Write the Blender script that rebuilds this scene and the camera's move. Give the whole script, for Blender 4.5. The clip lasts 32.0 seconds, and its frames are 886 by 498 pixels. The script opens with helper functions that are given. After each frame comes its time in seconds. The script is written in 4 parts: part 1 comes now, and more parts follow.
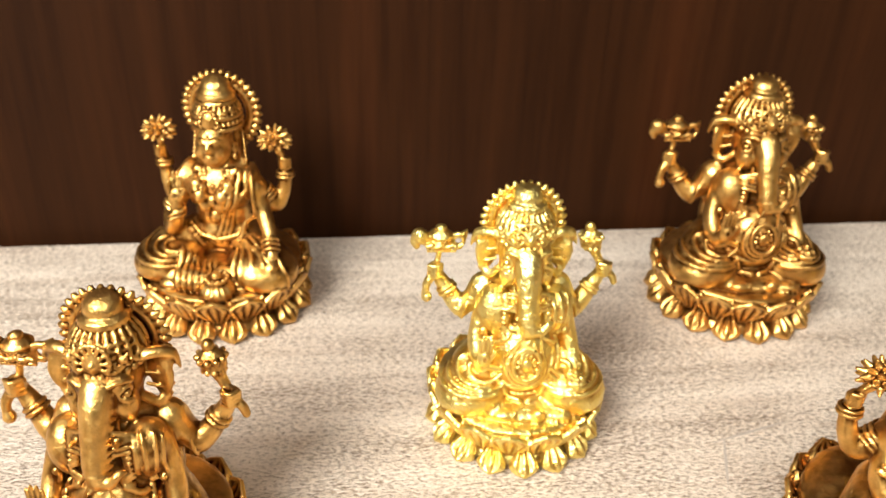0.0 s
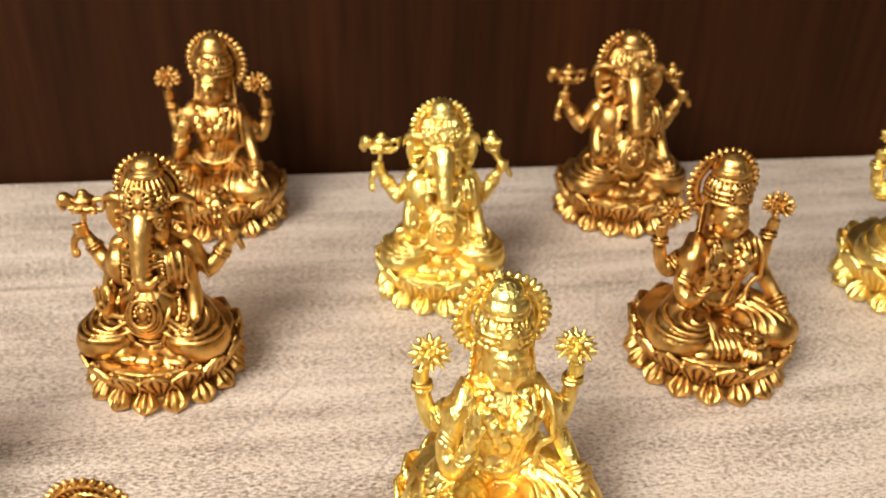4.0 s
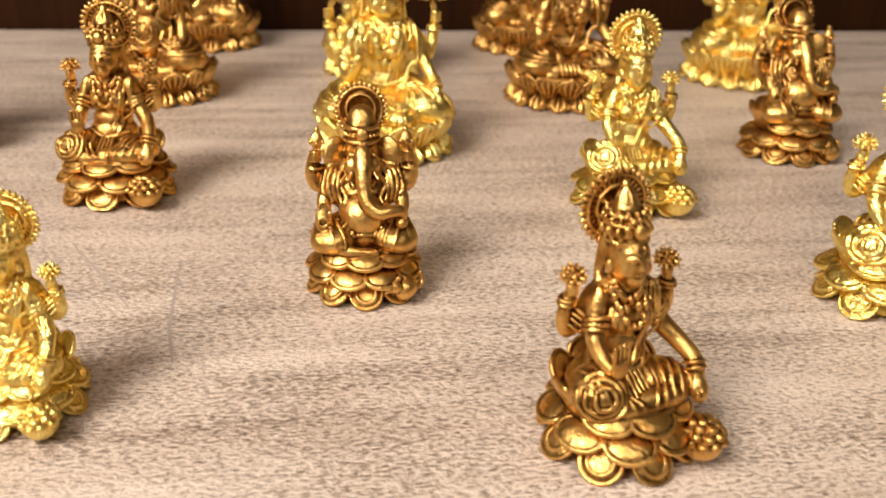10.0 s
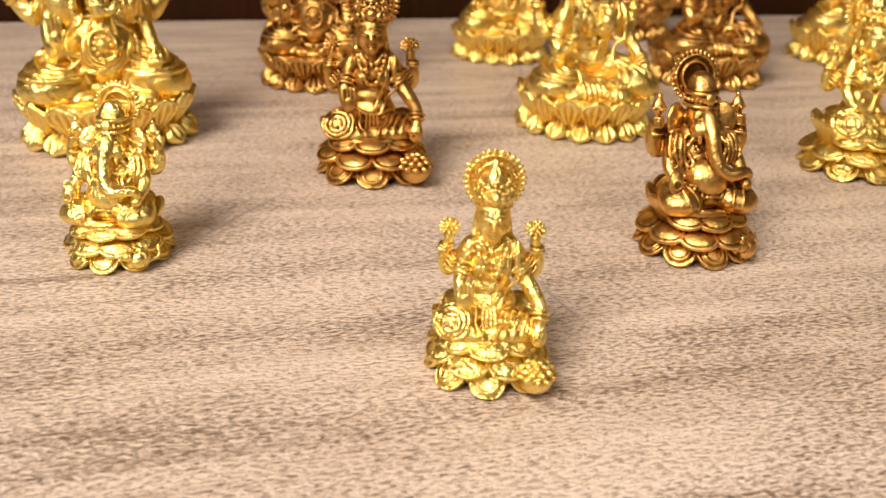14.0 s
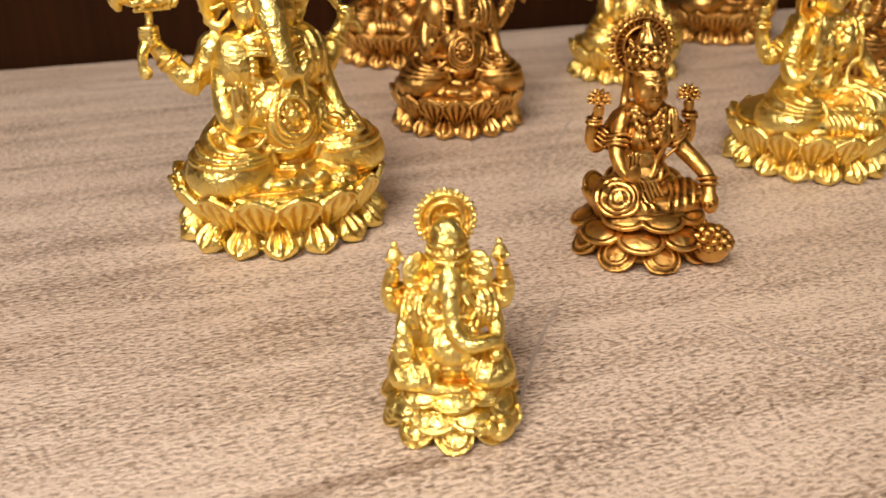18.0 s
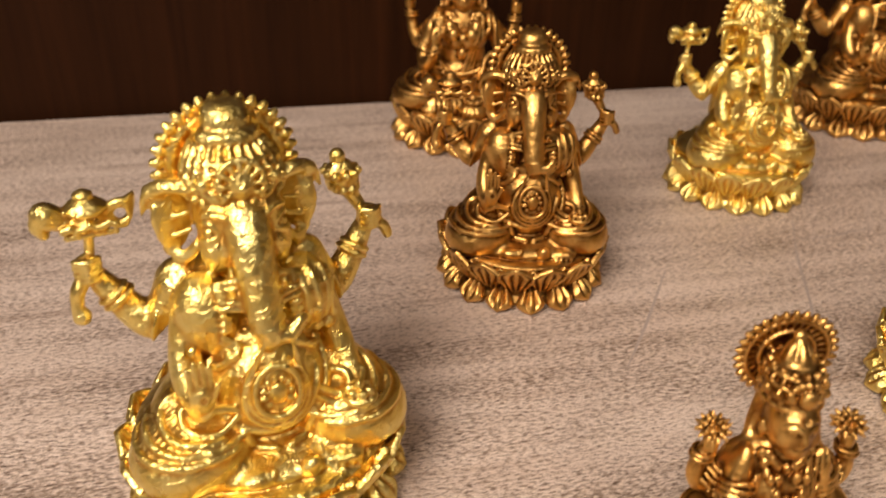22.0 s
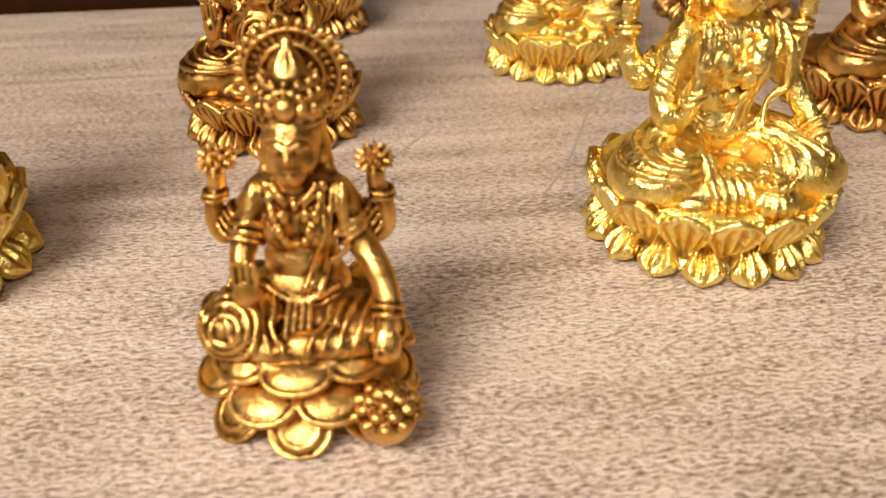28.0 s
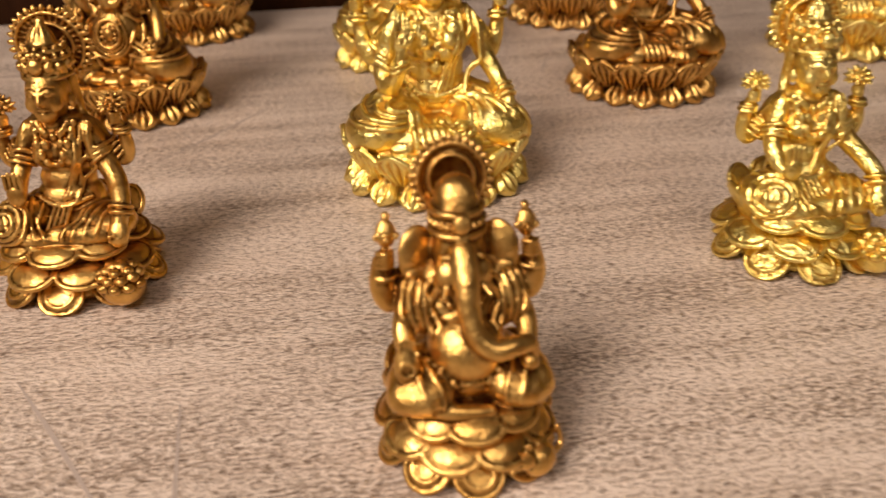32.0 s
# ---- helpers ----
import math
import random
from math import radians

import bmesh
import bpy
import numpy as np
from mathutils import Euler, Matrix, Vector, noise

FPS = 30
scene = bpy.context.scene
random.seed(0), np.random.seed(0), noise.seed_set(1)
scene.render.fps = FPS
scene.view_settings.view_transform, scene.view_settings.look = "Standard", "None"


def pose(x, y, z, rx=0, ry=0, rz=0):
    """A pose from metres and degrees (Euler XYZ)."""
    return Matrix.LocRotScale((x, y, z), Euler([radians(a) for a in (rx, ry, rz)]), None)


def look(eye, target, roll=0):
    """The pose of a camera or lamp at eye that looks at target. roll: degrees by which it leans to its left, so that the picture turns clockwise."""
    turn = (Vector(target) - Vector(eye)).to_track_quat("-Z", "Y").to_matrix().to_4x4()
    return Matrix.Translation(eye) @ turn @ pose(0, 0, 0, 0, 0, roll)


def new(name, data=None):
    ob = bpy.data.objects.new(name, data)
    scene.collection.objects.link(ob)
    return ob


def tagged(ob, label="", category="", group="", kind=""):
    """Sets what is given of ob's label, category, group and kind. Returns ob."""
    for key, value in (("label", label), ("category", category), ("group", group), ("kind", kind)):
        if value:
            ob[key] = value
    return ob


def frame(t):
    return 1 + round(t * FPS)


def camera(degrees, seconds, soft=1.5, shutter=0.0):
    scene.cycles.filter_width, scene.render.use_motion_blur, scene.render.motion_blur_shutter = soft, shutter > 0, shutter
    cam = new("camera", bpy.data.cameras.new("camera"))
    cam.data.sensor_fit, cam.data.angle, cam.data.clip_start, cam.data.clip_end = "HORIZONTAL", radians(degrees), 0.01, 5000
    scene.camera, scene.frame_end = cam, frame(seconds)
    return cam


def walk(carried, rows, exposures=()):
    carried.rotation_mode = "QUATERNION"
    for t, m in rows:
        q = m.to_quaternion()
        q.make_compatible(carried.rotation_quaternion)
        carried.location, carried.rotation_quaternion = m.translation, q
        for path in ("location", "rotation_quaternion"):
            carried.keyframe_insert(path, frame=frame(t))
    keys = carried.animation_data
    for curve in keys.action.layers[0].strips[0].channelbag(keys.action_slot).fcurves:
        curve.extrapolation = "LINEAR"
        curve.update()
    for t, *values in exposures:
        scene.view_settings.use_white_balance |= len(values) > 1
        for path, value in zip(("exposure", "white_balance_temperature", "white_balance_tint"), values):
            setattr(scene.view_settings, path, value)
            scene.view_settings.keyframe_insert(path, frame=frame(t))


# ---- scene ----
cam = camera(57.51, 32.0, soft=1.5, shutter=0.4)
cam.data.dof.use_dof, cam.data.dof.focus_distance, cam.data.dof.aperture_fstop = True, 0.14, 29.0  # a close-up lens
PATH = [
    (0, (-0.00252, -0.00114, 0.12866), (-0.00790, 0.25866, -0.02126), 2.23),
    (0.5, (0.00059, -0.00842, 0.12961), (-0.00469, 0.25164, -0.01986), 2.17),
    (1, (0.00353, -0.01669, 0.13023), (-0.00111, 0.24407, -0.01805), 2.10),
    (1.5, (0.00484, -0.02406, 0.13013), (0.00077, 0.23686, -0.01788), 2.08),
    (2, (0.00701, -0.03190, 0.12911), (0.00325, 0.22885, -0.01920), 1.99),
    (2.5, (0.00843, -0.04170, 0.13024), (0.00553, 0.21995, -0.01650), 1.97),
    (3, (0.00998, -0.05262, 0.13140), (0.00853, 0.21033, -0.01300), 1.93),
    (3.5, (0.01053, -0.06246, 0.13185), (0.01043, 0.20053, -0.01249), 1.80),
    (5.5, (0.01685, -0.10322, 0.12507), (0.01994, 0.16074, -0.01746), 2.10),
    (6, (0.01681, -0.11359, 0.12205), (0.01853, 0.15208, -0.01728), 2.32),
    (6.5, (0.01875, -0.12092, 0.11679), (0.01929, 0.14479, -0.02249), 2.30),
    (7, (0.01707, -0.13288, 0.11577), (0.02014, 0.13321, -0.02274), 2.69),
    (7.5, (0.02249, -0.14564, 0.11126), (0.02484, 0.12233, -0.02359), 2.35),
    (8, (0.02312, -0.15388, 0.10175), (0.02613, 0.11602, -0.02919), 2.63),
    (8.5, (0.02147, -0.16024, 0.09350), (0.02445, 0.11027, -0.03618), 2.86),
    (9, (0.02546, -0.16737, 0.08440), (0.02571, 0.10354, -0.04449), 2.48),
    (9.5, (0.03521, -0.17750, 0.07887), (0.03453, 0.09352, -0.04977), 2.15),
    (10, (0.04359, -0.18283, 0.07577), (0.04294, 0.08835, -0.05252), 1.77),
    (10.5, (0.04579, -0.18698, 0.06967), (0.04563, 0.08385, -0.05935), 1.41),
    (11, (0.04170, -0.19310, 0.07067), (0.04353, 0.07811, -0.05755), 1.39),
    (11.5, (0.03339, -0.20171, 0.07179), (0.03792, 0.07035, -0.05455), 1.44),
    (12, (0.01665, -0.20216, 0.07190), (0.02497, 0.06929, -0.05557), 1.12),
    (12.5, (-0.00148, -0.19650, 0.07314), (0.01153, 0.07416, -0.05560), 1.08),
    (13, (-0.02659, -0.18896, 0.06829), (-0.00676, 0.08117, -0.06069), 2.01),
    (13.5, (-0.03512, -0.18998, 0.07054), (-0.01596, 0.08060, -0.05760), 2.13),
    (15.5, (-0.03066, -0.16630, 0.06291), (0.00628, 0.10048, -0.06924), -1.02),
    (16, (-0.05067, -0.16058, 0.07084), (-0.01020, 0.10453, -0.06361), -1.47),
    (16.5, (-0.07361, -0.15112, 0.07165), (-0.02946, 0.11426, -0.06111), -0.80),
    (17, (-0.08770, -0.14573, 0.07424), (-0.04264, 0.11881, -0.05988), -0.87),
    (17.5, (-0.09588, -0.13939, 0.07405), (-0.05240, 0.12537, -0.06015), -1.10),
    (18, (-0.10155, -0.13638, 0.07280), (-0.05778, 0.12972, -0.05863), -0.64),
    (18.5, (-0.10979, -0.13106, 0.07681), (-0.06197, 0.13554, -0.05216), 0.44),
    (19, (-0.11476, -0.12190, 0.07925), (-0.06545, 0.14553, -0.04744), 1.37),
    (19.5, (-0.11819, -0.11366, 0.08025), (-0.07011, 0.15297, -0.04858), 2.27),
    (20, (-0.12254, -0.09939, 0.08740), (-0.07862, 0.16452, -0.04834), 2.69),
    (20.5, (-0.12349, -0.09106, 0.09039), (-0.08708, 0.17018, -0.05253), 2.83),
    (21, (-0.11220, -0.08303, 0.09681), (-0.08065, 0.17451, -0.05378), 3.45),
    (21.5, (-0.10007, -0.07385, 0.09926), (-0.07324, 0.18374, -0.05216), 3.07),
    (22, (-0.08815, -0.06894, 0.10220), (-0.07051, 0.19064, -0.04715), 1.43),
    (22.5, (-0.07812, -0.06130, 0.10880), (-0.06655, 0.19866, -0.04049), 0.80),
    (23, (-0.07284, -0.05016, 0.10631), (-0.06490, 0.21146, -0.04030), 0.17),
    (23.5, (-0.06888, -0.03171, 0.10448), (-0.06077, 0.22996, -0.04201), -0.78),
    (24, (-0.06475, -0.01869, 0.10472), (-0.05620, 0.24007, -0.04686), -0.83),
    (24.5, (-0.06275, -0.00913, 0.09662), (-0.05448, 0.24744, -0.05864), -0.80),
    (25, (-0.06094, -0.01260, 0.09882), (-0.05215, 0.24285, -0.05824), -0.55),
    (25.5, (-0.04965, -0.03437, 0.10187), (-0.04200, 0.22075, -0.05579), -0.18),
    (26, (-0.03452, -0.05139, 0.09647), (-0.02935, 0.20477, -0.05959), -0.70),
    (26.5, (-0.02221, -0.06043, 0.09123), (-0.02136, 0.19388, -0.06793), -0.74),
    (28.5, (-0.02120, -0.07993, 0.06526), (-0.01908, 0.18233, -0.08039), -0.15),
    (29, (-0.02098, -0.07996, 0.06541), (-0.02009, 0.18351, -0.07806), -0.27),
    (29.5, (-0.02117, -0.08053, 0.06572), (-0.02053, 0.18362, -0.07649), -0.15),
    (30, (-0.02041, -0.08557, 0.06597), (-0.02142, 0.17899, -0.07548), -0.30),
    (30.5, (-0.01016, -0.09541, 0.06965), (-0.01251, 0.16879, -0.07245), -0.52),
    (31, (0.00612, -0.10330, 0.06915), (0.00239, 0.16093, -0.07287), -0.46),
    (31.5, (0.01623, -0.11182, 0.06973), (0.01137, 0.15213, -0.07275), -0.77),
    (32, (0.02511, -0.12097, 0.07193), (0.02614, 0.14287, -0.07086), -1.22),
]
EXPOSURES = [(0.0, 0.87, 5650, 6), (2.0, 0.65, 5870, 9), (3.5, 0.52, 5820, 10), (6.0, 0.02, 6220, 14), (9.0, 0.02, 6220, 17), (12.0, 0.07, 6220, 17), (13.0, -0.06, 6450, 18), (16.0, -0.09, 6640, 21), (18.0, -0.31, 6640, 21), (20.0, -0.42, 6640, 24), (22.0, -0.42, 6640, 25), (23.0, -0.1, 6540, 20), (25.0, 0.3, 6420, 16), (26.0, 0.11, 6420, 17), (29.0, -0.08, 6320, 18), (30.0, -0.35, 6640, 24), (32.0, -0.43, 6690, 24)]
walk(cam, [(t, look(eye, target, roll)) for t, eye, target, roll in PATH], EXPOSURES)

# ---------------------------------------------------------------- world, light, exposure
world = bpy.data.worlds.new("room_air")
scene.world = world
world.use_nodes = True
world.node_tree.nodes["Background"].inputs["Color"].default_value = (1.0, 0.8, 0.58, 1)
world.node_tree.nodes["Background"].inputs["Strength"].default_value = 0.05


def area_lamp(name, eye, target, size_x, size_y, watts, colour):
    data = bpy.data.lights.new(name, "AREA")
    data.shape, data.size, data.size_y, data.energy, data.color = "RECTANGLE", size_x, size_y, watts, colour
    ob = new(name, data)
    ob.matrix_world = look(eye, target)
    return ob


area_lamp("ceiling_lamp", (-0.46, -0.55, 0.76), (0.0, 0.0, 0.0), 0.48, 0.48, 15.0, (1.0, 0.90, 0.74))
# added fill from behind the camera's right, no such source seen
area_lamp("fill_lamp", (0.55, -1.35, 1.75), (0.0, 0.08, 0.0), 0.8, 0.6, 10.5, (1.0, 0.90, 0.74))

# ---------------------------------------------------------------- materials


def material(name):
    m = bpy.data.materials.new(name)
    m.use_nodes = True
    return m, m.node_tree.nodes, m.node_tree.links, m.node_tree.nodes["Principled BSDF"]


def add(nodes, kind, **values):
    n = nodes.new(kind)
    for key, value in values.items():
        n.inputs[key].default_value = value
    return n


def ramp(nodes, stops):
    n = nodes.new("ShaderNodeValToRGB")
    while len(n.color_ramp.elements) < len(stops):
        n.color_ramp.elements.new(0.5)
    for e, (at, c) in zip(n.color_ramp.elements, stops):
        e.position, e.color = at, (*c, 1)
    return n


def gold(name, light, dark, rough, recess, crumple):
    """Cast plated metal: tone and gloss vary, its creases are darkened by the recess colour, and its skin has soft
    dents.
    """
    m, nodes, links, bsdf = material(name)
    co = nodes.new("ShaderNodeTexCoord")
    wide = add(nodes, "ShaderNodeTexNoise", Scale=230.0, Detail=4.0, Roughness=0.6)
    dents = add(nodes, "ShaderNodeTexNoise", Scale=520.0, Detail=3.0, Roughness=0.6, Distortion=0.5)
    fine = add(nodes, "ShaderNodeTexNoise", Scale=2600.0, Detail=2.0, Roughness=0.5)
    for n in (wide, dents, fine):
        links.new(co.outputs["Object"], n.inputs["Vector"])
    tone = ramp(nodes, [(0.3, dark), (0.62, light)])
    links.new(wide.outputs["Fac"], tone.inputs["Fac"])
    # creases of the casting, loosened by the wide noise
    concave = nodes.new("ShaderNodeMath")
    concave.operation = "MULTIPLY_ADD"
    concave.inputs[1].default_value = 0.03
    links.new(wide.outputs["Fac"], concave.inputs[0])
    links.new(nodes.new("ShaderNodeNewGeometry").outputs["Pointiness"], concave.inputs[2])
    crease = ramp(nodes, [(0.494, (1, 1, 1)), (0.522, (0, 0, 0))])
    links.new(concave.outputs["Value"], crease.inputs["Fac"])
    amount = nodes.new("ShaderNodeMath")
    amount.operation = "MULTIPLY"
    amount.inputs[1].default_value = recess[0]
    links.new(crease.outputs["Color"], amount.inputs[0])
    # the recess colour, wash and painted shade in one, mixed in by concavity
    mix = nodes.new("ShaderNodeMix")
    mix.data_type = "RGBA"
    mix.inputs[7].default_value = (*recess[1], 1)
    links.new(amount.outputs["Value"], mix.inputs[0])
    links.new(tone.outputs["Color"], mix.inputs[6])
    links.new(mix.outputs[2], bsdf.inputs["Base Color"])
    gloss = nodes.new("ShaderNodeMapRange")
    gloss.inputs["From Min"].default_value, gloss.inputs["From Max"].default_value = 0.3, 0.7
    gloss.inputs["To Min"].default_value, gloss.inputs["To Max"].default_value = rough * 1.25, rough * 0.8
    links.new(dents.outputs["Fac"], gloss.inputs["Value"])
    links.new(gloss.outputs["Result"], bsdf.inputs["Roughness"])
    bump = add(nodes, "ShaderNodeBump", Strength=crumple, Distance=0.0012)
    links.new(dents.outputs["Fac"], bump.inputs["Height"])
    grit = add(nodes, "ShaderNodeBump", Strength=0.12, Distance=0.0002)
    links.new(fine.outputs["Fac"], grit.inputs["Height"])
    links.new(bump.outputs["Normal"], grit.inputs["Normal"])
    links.new(grit.outputs["Normal"], bsdf.inputs["Normal"])
    bsdf.inputs["Metallic"].default_value = 1.0
    return m


# the orange recess paints into creases the warm glow gold throws on gold
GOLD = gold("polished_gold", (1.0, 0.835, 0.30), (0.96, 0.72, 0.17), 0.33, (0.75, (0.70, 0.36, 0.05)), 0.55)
# the brown recess: an antiquing wash that also paints shade deeper into the creases
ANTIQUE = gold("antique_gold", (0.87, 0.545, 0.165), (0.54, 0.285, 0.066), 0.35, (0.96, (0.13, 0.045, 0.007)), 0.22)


def laminate():
    """Pale wood-print laminate with short dark pores along the grain and a few wide tone bands."""
    m, nodes, links, bsdf = material("grained_laminate")
    co = nodes.new("ShaderNodeTexCoord")

    def grain(scale, sx, sy, detail, turn=9.0):
        at = add(nodes, "ShaderNodeMapping", Scale=(sx, sy, 1.0), Rotation=(0, 0, radians(-turn)))
        links.new(co.outputs["Object"], at.inputs["Vector"])
        n = add(nodes, "ShaderNodeTexNoise", Scale=scale, Detail=detail, Roughness=0.62)
        links.new(at.outputs["Vector"], n.inputs["Vector"])
        return n

    bands = grain(9.0, 0.35, 2.2, 3.0)
    clear = grain(85.0, 0.2, 1.0, 3.0)
    streak = grain(300.0, 0.05, 1.0, 6.0)
    veins = grain(95.0, 0.035, 1.0, 2.0)
    pores = grain(2100.0, 0.28, 1.0, 2.5)
    speck = grain(1500.0, 0.5, 1.0, 3.0)
    c1 = ramp(nodes, [(0.3, (0.75, 0.618, 0.508)), (0.55, (0.84, 0.715, 0.602)), (0.75, (0.90, 0.78, 0.672))])
    links.new(bands.outputs["Fac"], c1.inputs["Fac"])
    c2 = ramp(nodes, [(0.32, (0.72, 0.66, 0.61)), (0.54, (1, 1, 1))])
    links.new(streak.outputs["Fac"], c2.inputs["Fac"])

    def flecks(n, low, high, dark):
        """Dark flecks, thick in some stretches of the grain and sparse in others."""
        shift = nodes.new("ShaderNodeMath")
        shift.operation = "MULTIPLY_ADD"
        shift.inputs[1].default_value = -0.3
        links.new(clear.outputs["Fac"], shift.inputs[0])
        links.new(n.outputs["Fac"], shift.inputs[2])
        c = ramp(nodes, [(low - 0.15, dark), (high - 0.15, (1, 1, 1))])
        links.new(shift.outputs["Value"], c.inputs["Fac"])
        return c

    c3 = flecks(pores, 0.36, 0.46, (0.22, 0.165, 0.12))
    c4 = flecks(speck, 0.39, 0.52, (0.44, 0.385, 0.335))
    c5 = ramp(nodes, [(0.30, (0.58, 0.51, 0.46)), (0.36, (1, 1, 1))])
    links.new(veins.outputs["Fac"], c5.inputs["Fac"])
    last = c1
    for c, f in ((c2, 0.55), (c3, 0.8), (c4, 0.8), (c5, 0.6)):
        mix = nodes.new("ShaderNodeMix")
        mix.data_type, mix.blend_type = "RGBA", "MULTIPLY"
        mix.inputs[0].default_value = f
        links.new(last.outputs["Color"] if last is c1 else last.outputs[2], mix.inputs[6])
        links.new(c.outputs["Color"], mix.inputs[7])
        last = mix
    links.new(last.outputs[2], bsdf.inputs["Base Color"])
    bump = add(nodes, "ShaderNodeBump", Strength=0.7, Distance=0.00022)
    links.new(pores.outputs["Fac"], bump.inputs["Height"])
    grit = add(nodes, "ShaderNodeBump", Strength=0.9, Distance=0.0007)
    links.new(speck.outputs["Fac"], grit.inputs["Height"])
    links.new(bump.outputs["Normal"], grit.inputs["Normal"])
    links.new(grit.outputs["Normal"], bsdf.inputs["Normal"])
    bsdf.inputs["Roughness"].default_value = 0.3
    bsdf.inputs["Specular IOR Level"].default_value = 0.5
    return m


def dark_wood():
    """Dark reddish-brown stained timber with upright grain."""
    m, nodes, links, bsdf = material("dark_stained_wood")
    co = nodes.new("ShaderNodeTexCoord")
    at = add(nodes, "ShaderNodeMapping", Scale=(1.0, 1.0, 0.045))
    links.new(co.outputs["Object"], at.inputs["Vector"])
    wide = add(nodes, "ShaderNodeTexNoise", Scale=26.0, Detail=4.0, Roughness=0.6, Distortion=0.6)
    fine = add(nodes, "ShaderNodeTexNoise", Scale=240.0, Detail=4.0, Roughness=0.65)
    for n in (wide, fine):
        links.new(at.outputs["Vector"], n.inputs["Vector"])
    c1 = ramp(nodes, [(0.34, (0.023, 0.0077, 0.0021)), (0.55, (0.030, 0.0099, 0.0026)), (0.74, (0.044, 0.0134, 0.0035))])
    links.new(wide.outputs["Fac"], c1.inputs["Fac"])
    c2 = ramp(nodes, [(0.36, (0.66, 0.62, 0.6)), (0.5, (0.92, 0.9, 0.89)), (0.7, (1.15, 1.1, 1.08))])
    links.new(fine.outputs["Fac"], c2.inputs["Fac"])
    mix = nodes.new("ShaderNodeMix")
    mix.data_type, mix.blend_type = "RGBA", "MULTIPLY"
    mix.inputs[0].default_value = 0.8
    links.new(c1.outputs["Color"], mix.inputs[6])
    links.new(c2.outputs["Color"], mix.inputs[7])
    links.new(mix.outputs[2], bsdf.inputs["Base Color"])
    bump = add(nodes, "ShaderNodeBump", Strength=0.25, Distance=0.0005)
    links.new(fine.outputs["Fac"], bump.inputs["Height"])
    links.new(bump.outputs["Normal"], bsdf.inputs["Normal"])
    bsdf.inputs["Roughness"].default_value = 0.6
    bsdf.inputs["Specular IOR Level"].default_value = 0.08
    return m


def plain(name, colour, rough):
    m, nodes, links, bsdf = material(name)
    n = add(nodes, "ShaderNodeTexNoise", Scale=6.0, Detail=5.0)
    c = ramp(nodes, [(0.3, tuple(v * 0.9 for v in colour)), (0.7, colour)])
    links.new(n.outputs["Fac"], c.inputs["Fac"])
    links.new(c.outputs["Color"], bsdf.inputs["Base Color"])
    bsdf.inputs["Roughness"].default_value = rough
    return m


LAMINATE, DARK_WOOD = laminate(), dark_wood()
PLASTER = plain("tan_plaster", (0.56, 0.485, 0.39), 0.9)
CEILING = plain("ceiling_paint", (0.8, 0.77, 0.72), 0.9)
FLOOR = plain("floor_cement", (0.22, 0.18, 0.15), 0.7)
INK = plain("blue_ink", (0.34, 0.33, 0.56), 0.6)
PENCIL = plain("grey_scratch", (0.52, 0.435, 0.375), 0.6)

# ---------------------------------------------------------------- large structure


def block(name, x0, x1, y0, y1, z0, z1, mat, label, category, bevel=0.0, turn=0.0, at=(0, 0, 0), kind="structure"):
    bm = bmesh.new()
    bmesh.ops.create_cube(bm, size=1.0)
    for v in bm.verts:
        v.co = Vector((x0 + (v.co.x + 0.5) * (x1 - x0), y0 + (v.co.y + 0.5) * (y1 - y0), z0 + (v.co.z + 0.5) * (z1 - z0)))
    if bevel:
        bmesh.ops.bevel(bm, geom=bm.edges[:], offset=bevel, segments=3, affect="EDGES")
    me = bpy.data.meshes.new(name)
    bm.to_mesh(me)
    bm.free()
    me.materials.append(mat)
    ob = tagged(new(name, me), label, category, "", kind)
    ob.matrix_world = pose(*at, 0, 0, turn)
    return ob


BACK = 9.1  # the back panel's turn, and the grain's
# the table meets the back panel along the line y = 0.2345 + 0.16 x
block("table_top", -0.75, 0.75, -0.62, 0.0, -0.03, 0.0, LAMINATE, "pale beige wood-grain laminate table top", "table top", 0.002, BACK, (0, 0.2345, 0))
block("back_panel", -0.75, 0.75, 0.0, 0.02, -0.75, 0.55, DARK_WOOD, "dark reddish-brown stained wooden back panel with upright grain", "panel", 0.0007, BACK, (0, 0.2375, 0))
block("wall_north", -2.6, 2.6, 0.75, 0.85, -0.75, 2.1, PLASTER, "plain tan plastered wall", "wall")
block("wall_south", -2.6, 2.6, -2.75, -2.65, -0.75, 2.1, PLASTER, "plain tan plastered wall", "wall")
block("wall_west", -2.7, -2.6, -2.75, 0.85, -0.75, 2.1, PLASTER, "plain tan plastered wall", "wall")
block("wall_east", 2.6, 2.7, -2.75, 0.85, -0.75, 2.1, PLASTER, "plain tan plastered wall", "wall")
block("ceiling", -2.7, 2.7, -2.75, 0.85, 2.1, 2.2, CEILING, "plain white ceiling", "ceiling")
block("floor", -2.7, 2.7, -2.75, 0.85, -0.85, -0.75, FLOOR, "plain grey cement floor", "floor")

# ---------------------------------------------------------------- sculpting kit, in millimetres; a figure faces -y


from mathutils import bvhtree


